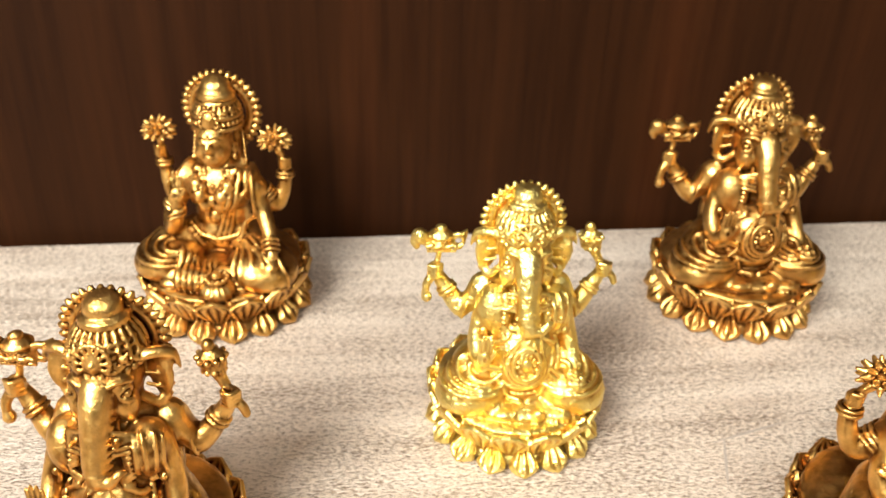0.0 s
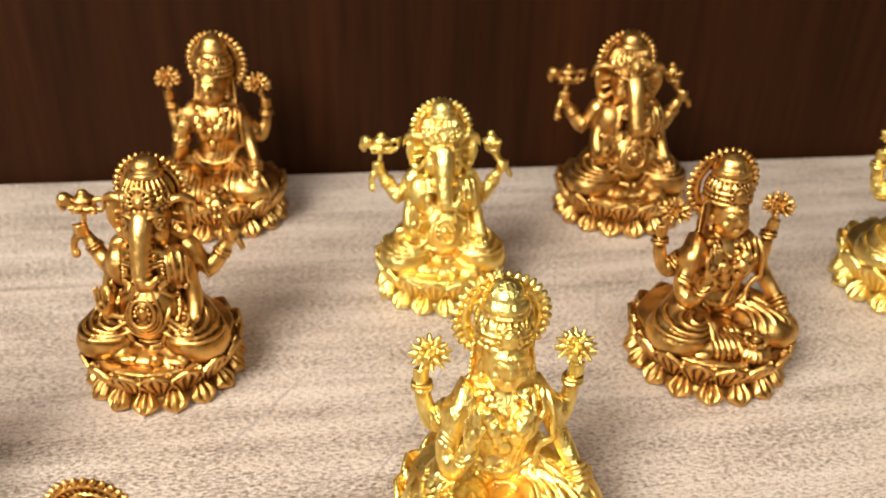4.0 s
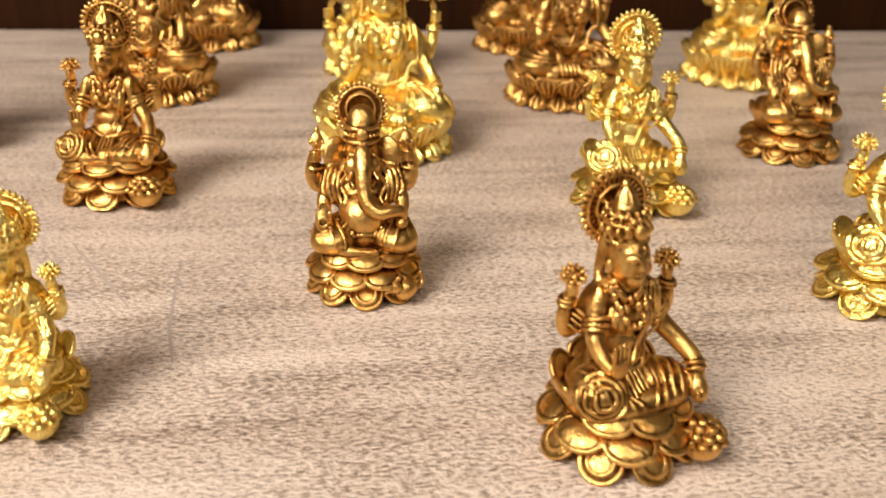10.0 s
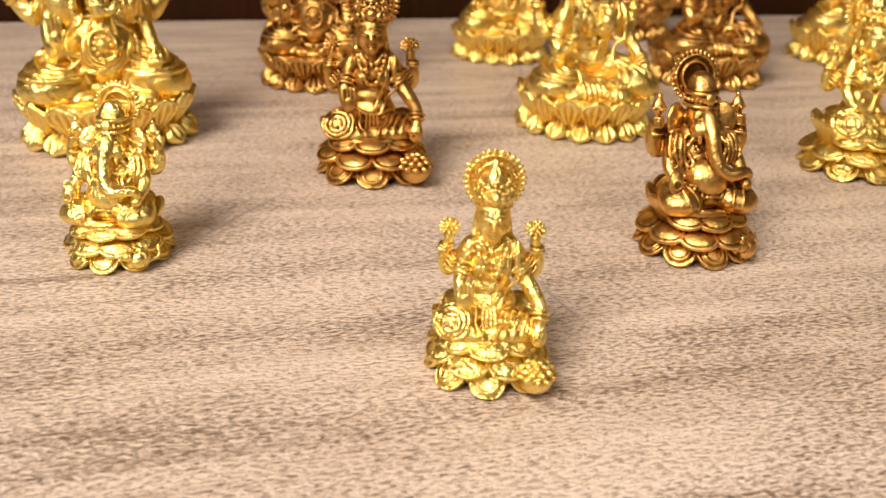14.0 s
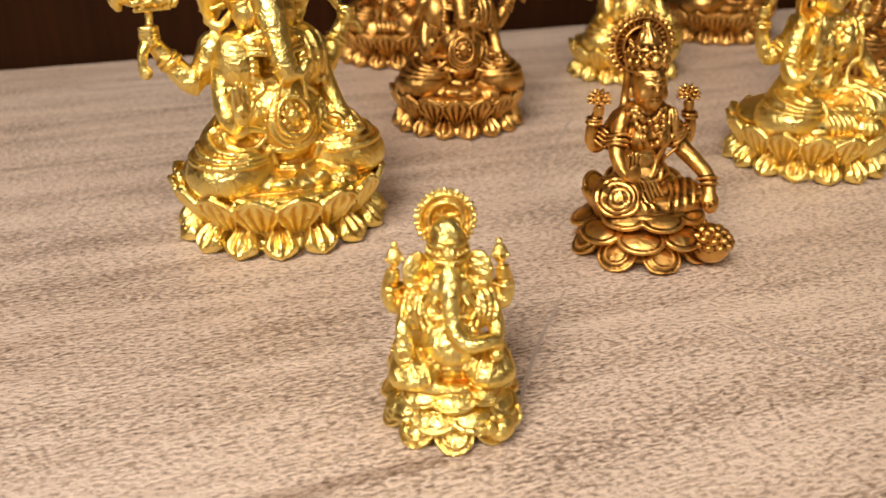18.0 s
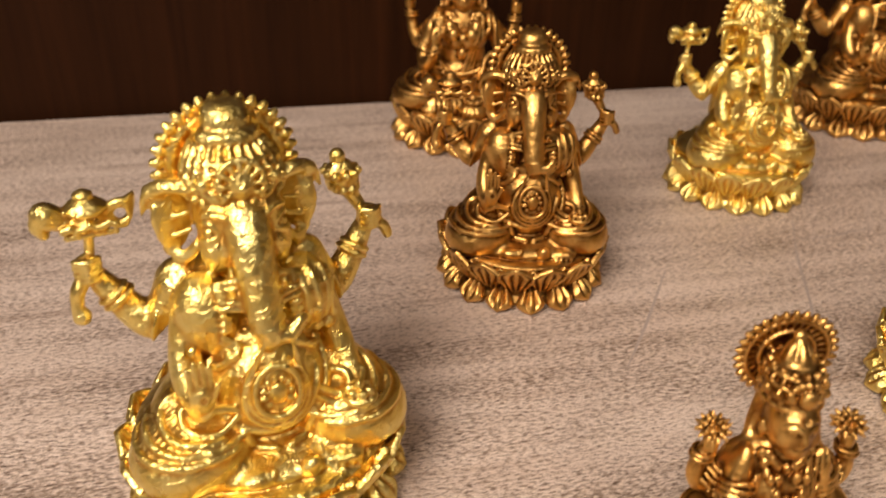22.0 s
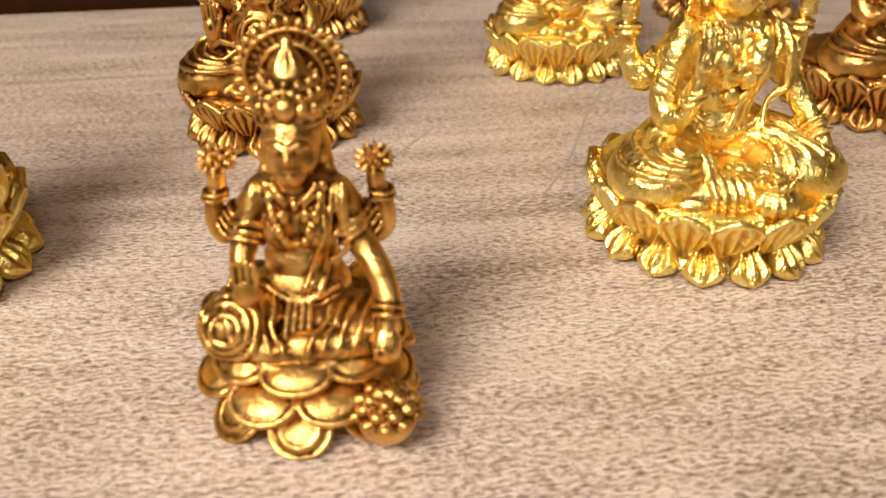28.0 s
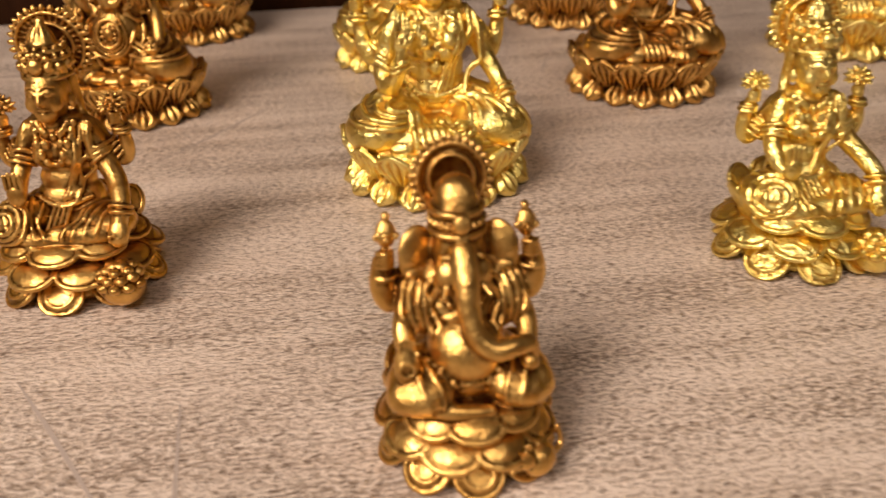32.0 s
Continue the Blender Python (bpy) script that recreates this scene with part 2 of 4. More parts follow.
class Clay:
    """Collects pieces of one casting; fuse() melts the soft pieces into one skin, ornaments stay crisp."""

    def __init__(self):
        self.v, self.f, self.n, self.skin = [], [], 0, None
        self.off = np.zeros(3)

    def on(self, p, lift=0.0):
        """The place on the melted skin nearest to p, raised a little; p itself where the skin is far."""
        p = np.array(p, float)
        if self.skin:
            place, normal, _, far = self.skin.find_nearest(Vector(p + self.off))
            if place and far < 4.5:
                return np.array(place) + lift * np.array(normal) - self.off
        return p

    def drape(self, pts, r, lift=0.25, steps=9, n=6):
        """A raised fold along the skin."""
        pts = np.array(pts, float)
        q = np.vstack([2 * pts[0] - pts[1], pts, 2 * pts[-1] - pts[-2]])
        line = []
        for i in range(len(pts) - 1):
            for s in np.linspace(0, 1, steps, endpoint=False):
                p0, p1, p2, p3 = q[i : i + 4]
                line.append(0.5 * (2 * p1 + (p2 - p0) * s + (2 * p0 - 5 * p1 + 4 * p2 - p3) * s**2 + (3 * p1 - p0 - 3 * p2 + p3) * s**3))
        line = np.array([self.on(p, lift * r) for p in line + [pts[-1]]])
        for _ in range(2):
            line[1:-1] = (line[:-2] + 2 * line[1:-1] + line[2:]) / 4
        w = np.full(len(line), r)
        w[0] = w[-1] = r * 0.45
        self.tube(line, w, n=n, steps=1)

    def put(self, verts, faces):
        self.v.append(np.asarray(verts, float) + self.off)
        self.f.extend(tuple(i + self.n for i in f) for f in faces)
        self.n += len(verts)

    def grid(self, p, loop=True):
        """p: rings x points x 3; rings joined in order, each ring closed, ends capped by fans to their middles."""
        a, b = p.shape[:2]
        faces = []
        for i in range(a - 1):
            for j in range(b if loop else b - 1):
                k = (j + 1) % b
                faces.append((i * b + j, i * b + k, (i + 1) * b + k, (i + 1) * b + j))
        verts = list(p.reshape(-1, 3))
        if loop:
            verts += [p[0].mean(0), p[-1].mean(0)]
            for j in range(b):
                k = (j + 1) % b
                faces.append((a * b, k, j))
                faces.append((a * b + 1, (a - 1) * b + j, (a - 1) * b + k))
        self.put(verts, faces)

    def ball(self, c, r, turn=(0, 0, 0), n=16):
        r = (r, r, r) if np.isscalar(r) else r
        t = np.linspace(0.02, np.pi - 0.02, max(5, n * 2 // 3))
        a = np.linspace(0, 2 * np.pi, n, endpoint=False)
        p = np.stack([np.outer(np.sin(t), np.cos(a)), np.outer(np.sin(t), np.sin(a)), np.outer(-np.cos(t), np.ones(n))], -1)
        m = np.array(Euler([radians(d) for d in turn]).to_matrix())
        self.grid((p * r) @ m.T + np.array(c, float))

    def bead(self, c, r):
        self.ball(c, r, n=7)

    def tube(self, pts, radii, n=12, steps=5, flat=1.0):
        pts, radii = np.array(pts, float), np.array(radii, float) * np.ones(len(pts))
        q = np.vstack([2 * pts[0] - pts[1], pts, 2 * pts[-1] - pts[-2]])
        line, rad = [], []
        for i in range(len(pts) - 1):
            for s in np.linspace(0, 1, steps, endpoint=False):
                p0, p1, p2, p3 = q[i : i + 4]
                line.append(0.5 * (2 * p1 + (p2 - p0) * s + (2 * p0 - 5 * p1 + 4 * p2 - p3) * s**2 + (3 * p1 - p0 - 3 * p2 + p3) * s**3))
                rad.append(radii[i] + (radii[i + 1] - radii[i]) * s)
        line, rad = np.array(line + [pts[-1]]), np.array(rad + [radii[-1]])
        d = np.gradient(line, axis=0)
        d /= np.linalg.norm(d, axis=1)[:, None] + 1e-9
        side = np.cross(d[0], (0.31, 0.77, 0.55))
        a = np.linspace(0, 2 * np.pi, n, endpoint=False)
        rings = []

        def ring(c, w, e):
            nonlocal side
            side = side - e * (side @ e)
            side /= np.linalg.norm(side)
            up = np.cross(e, side)
            return c + w * (np.outer(np.cos(a), side) + flat * np.outer(np.sin(a), up))

        for k in (0.98, 0.75, 0.35):
            rings.append(ring(line[0] - d[0] * rad[0] * k, rad[0] * np.sqrt(1 - k * k), d[0]))
        for c, w, e in zip(line, rad, d):
            rings.append(ring(c, w, e))
        for k in (0.35, 0.75, 0.98):
            rings.append(ring(line[-1] + d[-1] * rad[-1] * k, rad[-1] * np.sqrt(1 - k * k), d[-1]))
        self.grid(np.array(rings))

    def lathe(self, profile, at=(0, 0, 0), n=40, squash=(1, 1), ribs=0, depth=0.0):
        a = np.linspace(0, 2 * np.pi, n, endpoint=False)
        wave = 1 + depth * np.cos(ribs * a) if ribs else np.ones(n)
        p = [np.stack([r * wave * np.cos(a) * squash[0], r * wave * np.sin(a) * squash[1], np.full(n, z)], -1) for r, z in profile]
        self.grid(np.array(p) + np.array(at, float))

    def hoop(self, c, normal, big, small, n=40, m=8, arc=(0.0, 360.0)):
        e = np.array(normal, float) / np.linalg.norm(normal)
        s = np.cross(e, (0, 0, 1.0)) if abs(e[2]) < 0.9 else np.array((1.0, 0, 0))
        s /= np.linalg.norm(s)
        u = np.cross(s, e)
        pts = [np.array(c) + big * (np.cos(t) * s + np.sin(t) * u) for t in np.radians(np.linspace(*arc, n))]
        self.tube(pts, small, n=m, steps=1)

    def petal(self, foot, tip, across, out, width, bulge, thick=0.7, flutes=3, groove=0.22, nu=9, nv=13, point=2.2, fan=0.0, root=0.5, blunt=1.8):
        """A fluted petal from foot to tip; across: its width's direction; out: the side it bulges to."""
        foot, tip, across, out = (np.array(w, float) for w in (foot, tip, across, out))
        u, v = np.linspace(0, 1, nu), np.linspace(-1, 1, nv)
        half = 0.5 * width * (0.62 + 0.38 * np.sin(np.pi * np.clip(u * 1.15, 0, 1))) * (1 - u**point) ** 0.6 + 0.04
        if fan:
            half = 0.5 * width * np.where(u < fan, root + (1 - root) * (u / fan) ** 0.8, np.clip(1 - np.clip((u - fan) / (1 - fan), 0, 1) ** blunt, 0, 1)) + 0.05
        face = []
        for i, s in enumerate(u):
            mid = foot + (tip - foot) * s + out * bulge * np.sin(np.pi * s * 0.9) * 0.8
            lift = bulge * 0.55 * (1 - v**2) + groove * np.cos(v * np.pi * flutes) * np.sin(np.pi * min(1, s + 0.12)) ** 0.5
            face.append(mid + np.outer(v * half[i], across) + np.outer(lift, out))
        face = np.array(face)
        back = face - out * thick
        ring = np.concatenate([face, back[:, ::-1]], axis=1)
        self.grid(ring)

    def mesh(self, name):
        me = bpy.data.meshes.new(name)
        me.from_pydata(np.vstack(self.v).tolist(), [], self.f)
        me.update()
        return me

    def fuse(self, voxel, soften, most=0):
        """The pieces melted into one closed skin, thinned to about so many faces at most."""
        ob = bpy.data.objects.new("clay", self.mesh("clay"))
        scene.collection.objects.link(ob)
        m = ob.modifiers.new("melt", "REMESH")
        m.mode, m.voxel_size = "VOXEL", voxel
        if soften:
            w = ob.modifiers.new("soften", "SMOOTH")
            w.factor, w.iterations = 0.5, soften
        if most:
            count = len(ob.evaluated_get(bpy.context.evaluated_depsgraph_get()).data.polygons) * 2
            if count > most:
                ob.modifiers.new("thin", "DECIMATE").ratio = most / count
        got = ob.evaluated_get(bpy.context.evaluated_depsgraph_get()).to_mesh()
        co = np.empty(len(got.vertices) * 3)
        got.vertices.foreach_get("co", co)
        faces = [tuple(p.vertices) for p in got.polygons]
        ob.to_mesh_clear()
        old = ob.data
        bpy.data.objects.remove(ob)
        bpy.data.meshes.remove(old)
        self.v, self.f, self.n = [co.reshape(-1, 3)], faces, len(co) // 3
        self.skin = bvhtree.BVHTree.FromPolygons(co.reshape(-1, 3).tolist(), faces)

    def lean(self, slope, base):
        """Leans all above the height base backwards."""
        for v in self.v:
            v[:, 1] += slope * np.clip(v[:, 2] - base, 0, None)

    def warp(self, heights, lifted, back, reach):
        """Lifts and sets back all near the upright axis, height by height; the raised arms stay."""
        for v in self.v:
            w = np.clip((reach + 2.0 - np.abs(v[:, 0])) / 2.0, 0, 1)
            z = v[:, 2].copy()
            v[:, 1] += w * np.interp(z, heights, back)
            v[:, 2] += w * (np.interp(z, heights, lifted) - z)

    def cast(self, name, voxel=0.2, most=150000):
        """The finished casting in metres, resting on z = 0: ornaments and body melted into one skin."""
        self.fuse(voxel, 1, most)
        verts = self.v[0] * 0.001
        verts[:, 2] -= verts[:, 2].min()
        self.v = [verts]
        me = self.mesh(name)
        me.polygons.foreach_set("use_smooth", [True] * len(me.polygons))
        return me


def polar(r, deg, z):
    """A point on a ring; 0 degrees is the front, and the angle grows towards +x."""
    a = radians(deg)
    return np.array((r * np.sin(a), -r * np.cos(a), z))


# ---------------------------------------------------------------- shared motifs


def lotus_seat(k, n=16):
    """A drum with a lower ring of shell petals turned down and an upper ring of fluted petals standing up, 42 mm wide."""
    k.lathe([(0.5, 0), (16.2, 0), (16.6, 0.8), (15.6, 2.4), (16.2, 4.5), (17.6, 7.0), (18.6, 9.6), (18.4, 11.0), (17.4, 11.4), (13, 11.4), (0.5, 11.4)], n=64)
    up = np.array((0, 0, 1.0))
    for i in range(n):
        a = 360 * i / n
        o, c = polar(1, a, 0), polar(1, a + 90, 0)
        k.petal(polar(16.2, a, 5.2), polar(20.7, a, 0.4), c, o * 0.75 + up * 0.66, 6.7, 0.9, 1.3, 3, 0.42, nu=12, nv=29, fan=0.6, root=0.34, blunt=2.0)
        a += 180 / n
        o, c = polar(1, a, 0), polar(1, a + 90, 0)
        k.petal(polar(16.9, a, 4.2), polar(21.3, a, 12.0), c, o * 0.87 - up * 0.49, 8.7, 0.2, 0.95, 4, 0.42, nu=16, nv=33, fan=0.64, root=0.3, blunt=1.9)
        a += 180 / n
        o, c = polar(1, a, 0), polar(1, a + 90, 0)
        k.petal(polar(17.4, a, 6.8), polar(19.9, a, 11.2), c, o * 0.87 - up * 0.49, 4.4, 0.2, 0.9, 2, 0.2, nu=9, nv=15, fan=0.45, root=0.6, blunt=1.6)


def open_halo(k, c, ring, reach, n):
    """A ring of beads and spikes behind the head, open in the middle."""
    cx, cy, cz = c

    def at(r, d, y=0.0):
        a = radians(d)
        return np.array((cx + r * np.sin(a), cy + y, cz + r * np.cos(a)))

    for r, w in ((ring, 0.8), (ring - 0.95, 0.42)):
        k.tube([at(r, d) for d in np.linspace(-148, 148, 60)], w, n=8, steps=1)
    for d in np.linspace(-146, 146, n):
        k.tube([at(ring + 0.4, d), at(ring * 0.4 + reach * 0.6, d, -0.15), at(reach - 0.3, d)], (0.45, 0.85, 0.6), n=8, steps=3)


def fan_halo(k, c, reach, n, cup=0.5, ribbed=1.0):
    """A closed disc with radial ribs and a beaded rim."""
    cx, cy, cz = c
    a = np.linspace(0, 2 * np.pi, n * 6, endpoint=False)
    rings = []
    for r, y, rib in ((0.1, cup, 0), (reach * 0.45, cup * 0.8, 0.0), (reach * 0.62, 0.35, 0.10), (reach * 0.86, 0.15, 0.16), (reach * 0.9, 0.3, 0.05), (reach * 0.9, 1.1, 0), (0.1, 1.2 + cup, 0)):
        y2 = cy + y - ribbed * rib * np.cos(n * a)
        rings.append(np.stack([cx + r * np.sin(a), y2, cz + r * np.cos(a)], -1))
    k.grid(np.array(rings))
    k.hoop((cx, cy + 0.15, cz), (0, 1, 0), reach * 0.55, 0.28, n=48, m=6)
    for i in range(n):
        d = 2 * np.pi * i / n
        w = np.array((np.sin(d), 0, np.cos(d)))
        k.tube([np.array(c) + w * reach * 0.84 + (0, 0.3, 0), np.array(c) + w * reach * 0.95 + (0, 0.3, 0), np.array(c) + w * reach * 1.0 + (0, 0.3, 0)], (reach * 0.05, reach * 0.09, reach * 0.06), n=7, steps=2)
    k.hoop((cx, cy + 0.1, cz), (0, 1, 0), reach * 0.82, reach * 0.05, n=48, m=6)


def garland(k, a, b, sag, r, n, out=0.0):
    """A string of beads hanging between a and b."""
    a, b = np.array(a, float), np.array(b, float)
    for s in np.linspace(0, 1, n):
        h = 4 * s * (1 - s)
        k.bead(k.on(a + (b - a) * s + np.array((0, -out * h, -sag * h)), 0.35 * r), r)


def strand(k, pts, r, n):
    """Beads along a smooth line through pts."""
    pts = np.array(pts, float)
    q = np.vstack([2 * pts[0] - pts[1], pts, 2 * pts[-1] - pts[-2]])
    for s in np.linspace(0, len(pts) - 1.0001, n):
        i = int(s)
        p0, p1, p2, p3 = q[i : i + 4]
        s -= i
        k.bead(k.on(0.5 * (2 * p1 + (p2 - p0) * s + (2 * p0 - 5 * p1 + 4 * p2 - p3) * s**2 + (3 * p1 - p0 - 3 * p2 + p3) * s**3), 0.35 * r), r)


def bangle(k, p, q, r, w=0.32):
    """A bracelet at p round a limb that runs towards q."""
    k.hoop(p, np.subtract(q, p), r, w, n=18, m=6)


def fist(k, c, r, up=1.0):
    """A closed hand with four finger ridges."""
    c = np.array(c, float)
    k.ball(c, (r, r * 0.8, r), n=10)
    for i in range(4):
        k.tube([c + (r * 0.75, -r * 0.35, r * (0.7 - 0.45 * i)), c + (0, -r * 1.0, r * (0.75 - 0.45 * i)), c + (-r * 0.75, -r * 0.45, r * (0.7 - 0.45 * i))], r * 0.27, n=7, steps=3)


def palm(k, c, s, turn=0.0):
    """An open upright hand, its palm to the front."""
    c = np.array(c, float)
    k.ball(c, (s, s * 0.45, s * 1.1), n=12)
    for i, (x, h) in enumerate(((-0.72, 2.1), (-0.25, 2.45), (0.25, 2.4), (0.7, 2.0))):
        k.tube([c + (x * s, 0, s * 0.6), c + (x * s * 1.08, -0.1 * s, s * h)], (s * 0.27, s * 0.2), n=7, steps=3)
    k.tube([c + (s * 0.7, -0.1 * s, -0.2 * s), c + (s * 1.25, -0.3 * s, s * 0.75)], (s * 0.3, s * 0.22), n=7, steps=3)
    k.hoop(c + (0, -s * 0.45, 0), (0, 1, 0), s * 0.4, s * 0.1, n=14, m=5)


def bloom(k, c, r):
    """A small open lotus flower with narrow pointed petals in four tiers."""
    c = np.array(c, float)
    k.ball(c + (0, 0, -0.1 * r), (r * 0.42, r * 0.42, r * 0.38), n=10)
    for tier, (n, lift, reach) in enumerate(((10, -0.3, 0.95), (10, 0.1, 1.0), (8, 0.5, 0.8), (5, 0.8, 0.42))):
        for i in range(n):
            o = polar(1, 360 * (i + 0.5 * tier) / n, 0)
            tip = c + o * r * reach + (0, 0, lift * r)
            k.tube([c + o * r * 0.2 + (0, 0, lift * r * 0.35), c * 0.38 + tip * 0.62, tip], (r * 0.12, r * 0.2, r * 0.09), n=6, steps=2)


def swirl(k, c, normal, radii, w, arc):
    """Concentric folds of cloth over a knee."""
    e = np.array(normal, float) / np.linalg.norm(normal)
    s = np.cross(e, (0, 0, 1.0))
    s /= np.linalg.norm(s)
    u = np.cross(s, e)
    for r in radii:
        k.drape([np.array(c) + r * (np.cos(t) * s + np.sin(t) * u) for t in np.radians(np.linspace(*arc, 15))], w, steps=3)


def lap_folds(k, s, knee, lap, reach, top, sizes):
    """Folds of the leg cloth that run from the lap round the knee and back, gathered towards the lap."""
    for i, q in enumerate(sizes):
        cx, cy = lap[0] + (knee[0] - lap[0]) * q, lap[1] + (knee[1] - lap[1]) * q
        k.drape([(s * (cx + reach[0] * q * np.cos(t)), cy + reach[1] * q * np.sin(t), top - 8.0 * q) for t in np.radians(np.linspace(70 - 14 * (i % 2), -150 + 18 * (i % 3), 11))], 0.56 - 0.08 * (i % 2), lift=0.12, steps=3)


def folds(k, a, b, drop, n, w, spread):
    """Pleats side by side from a to b."""
    a, b, spread = np.array(a, float), np.array(b, float), np.array(spread, float)
    for i in range(n):
        s = i / max(1, n - 1) - 0.5
        k.drape([a + spread * s, (a + b) / 2 + spread * s * 1.25 + np.array(drop), b + spread * s * 1.1], w)


# ---------------------------------------------------------------- the four castings


HEAD = np.array((0.0, 2.4, 2.0))


def elephant_large():
    k = Clay()
    # body, legs and head
    k.ball((0, 1.4, 12.0), (18.4, 17.0, 3.6), n=28)
    k.ball((0, 2.5, 24.5), (10.6, 7.6, 10.2))
    k.ball((0, 3, 32.2), (8.8, 5.6, 4.0))
    k.ball((0, -3.6, 21.0), (8.5, 8.2, 8.0), n=28)
    for s in (-1, 1):
        k.tube([(s * 4.6, 1.6, 18.4), (s * 9.4, -2.4, 17.0), (s * 13.6, -6.4, 14.8)], (6.6, 6.6, 5.4), n=20)
        k.ball((s * 11.0, -5.8, 15.0), (8.9, 8.2, 5.8), turn=(0, s * 10, -s * 32), n=24)
        k.ball((s * 6.4, -2.6, 30.8), (4.1, 4.2, 5.2), turn=(0, s * 14, 0), n=20)
        # raised arms
        k.tube([(s * 8.6, 3.4, 32.4), (s * 12.2, 4.4, 29.0), (s * 14.4, 5.2, 30.0), (s * 17.2, 6.4, 33.8), (s * 19.0, 6.9, 36.6)], (3.2, 2.7, 2.4, 1.9, 1.45))
    k.tube([(-14.0, -6.6, 12.6), (-8, -10.8, 12.0), (0, -12.0, 11.6), (4.5, -12.2, 11.4)], (3.4, 2.9, 2.2, 1.7))
    k.tube([(14.0, -6.6, 12.6), (8.5, -10.4, 12.2), (2, -11.0, 12.2)], (3.4, 2.9, 2.0))
    k.ball((0, -5.6, 11.4), (11.0, 7.4, 2.8))
    k.ball((7.4, -13.6, 12.0), (3.4, 1.8, 1.4), turn=(0, 0, -12))
    k.ball((-3.8, -13.9, 12.6), (3.0, 1.7, 1.3), turn=(0, 10, 14))
    # lower arms
    k.tube([(-8.2, -1, 31.2), (-10.4, -3.8, 25.6), (-9.9, -8, 22.6), (-9.2, -10.2, 24)], (2.5, 2.1, 1.7, 1.4))
    k.tube([(8.2, -1, 31.2), (10.7, -2.8, 25.2), (11.4, -6.8, 20.6), (10.8, -10.2, 18.6)], (2.5, 2.1, 1.8, 1.5))
    # head, a little back and up
    k.off = HEAD
    for s in (-1, 1):
        k.ball((s * 2.3, -3.8, 40.2), (3.1, 3, 3.2))
        k.ball((s * 3.7, -4.2, 36.2), (2.3, 2.6, 2.8))
        k.ball((s * 8.2, 0.8, 38.8), (3.2, 1.0, 4.3), turn=(0, 0, s * -28))
        k.tube([(s * 5.3, -1.6, 43.0), (s * 8.2, -1.0, 43.9), (s * 10.6, 0.6, 42.6), (s * 11.3, 1.2, 40.8)], (1.1, 1.2, 1.1, 0.8))
        k.tube([(s * 5.8, -1.4, 35.6), (s * 7.5, -0.6, 34.2), (s * 9.6, 0.8, 35.0)], (0.8, 0.8, 0.6))
    k.ball((0, -1, 38.4), (5.8, 6, 6.2))
    k.ball((0, -4.6, 38.6), (3.6, 2.2, 4.2))
    k.tube([(0, -5.6, 39.4), (0, -7.8, 36.2), (0, -9.4, 32.6), (0.1, -10.6, 29.4), (0.3, -11.2, 27.6)], (3.1, 2.8, 2.5, 2.35, 2.0))
    k.tube([(0.8, -11.8, 27.6), (2.8, -12.2, 27.4), (4.2, -11.8, 28.8), (5.0, -11.2, 28.8)], (1.1, 0.95, 0.8, 0.6))
    k.lathe([(0.5, 41), (6.0, 41.2), (6.3, 43.4), (6.1, 45.6), (5.5, 47.2), (4.4, 49.4), (3.3, 50.8), (0.5, 51)], at=(0, 0.2, 0), n=32)
    k.off = np.zeros(3)
    k.fuse(0.42, 3)
    lotus_seat(k)
    # crown
    k.off = HEAD
    k.lathe([(0.3, 49.0), (3.6, 49.2), (4.4, 50.2), (4.3, 51.4), (3.5, 52.0), (3.3, 52.2), (3.3, 53.4), (2.8, 54.8), (1.7, 55.8), (0.2, 56.2)], at=(0, 0.2, 0), n=28)
    for z, r, n, w in ((42.2, 6.3, 30, 0.62), (47.6, 5.4, 24, 0.5), (43.6, 6.5, 34, 0.4)):
        for i in range(n):
            k.bead(polar(r, 360 * i / n, z) + (0, 0.2, 0), w)
    for i in range(22):
        d = 360 * (i + 0.5) / 22
        k.drape([polar(6.35, d, 44.2), polar(6.0, d, 46.2), polar(5.0, d, 48.6), polar(3.9, d, 50.0)], 0.42, lift=0.4, steps=3)
    k.ball((0, -6.2, 45.0), (1.7, 0.8, 2.3), n=16)
    k.ball((0, -6.9, 44.6), (0.75, 0.5, 0.9), n=10)
    for i in range(9):
        d = np.radians(-120 + 30 * i)
        k.tube([(1.7 * np.sin(d), -6.5, 45.0 + 2.2 * np.cos(d)), (2.3 * np.sin(d), -6.5, 45.1 + 3.0 * np.cos(d))], (0.28, 0.42), n=6, steps=2)
    for i in range(17):
        d = np.radians(-125 + 250 * i / 16)
        k.bead((2.9 * np.sin(d), -6.3, 45.2 + 3.7 * np.cos(d)), 0.5)
    for s in (-1, 1):
        k.drape([(s * 1.0, -6.6, 43.0), (s * 3.4, -5.8, 42.9), (s * 5.4, -3.6, 43.9), (s * 6.2, -1.0, 45.0)], 0.42, steps=5)
        k.ball((s * 4.4, -4.7, 44.9), (0.9, 0.7, 0.9), n=9)
        for j in range(7):
            k.bead((s * 4.4 + 1.35 * np.cos(j * 0.9), -4.8 + s * 0.5 * np.cos(j * 0.9), 44.9 + 1.35 * np.sin(j * 0.9)), 0.38)
        k.drape([(s * 2.4, -5.8, 47.0), (s * 4.4, -4.4, 46.4), (s * 6.0, -1.4, 46.6)], 0.34, steps=5)
    k.off = np.zeros(3)
    # tusks, lids, ear folds
    k.off = HEAD
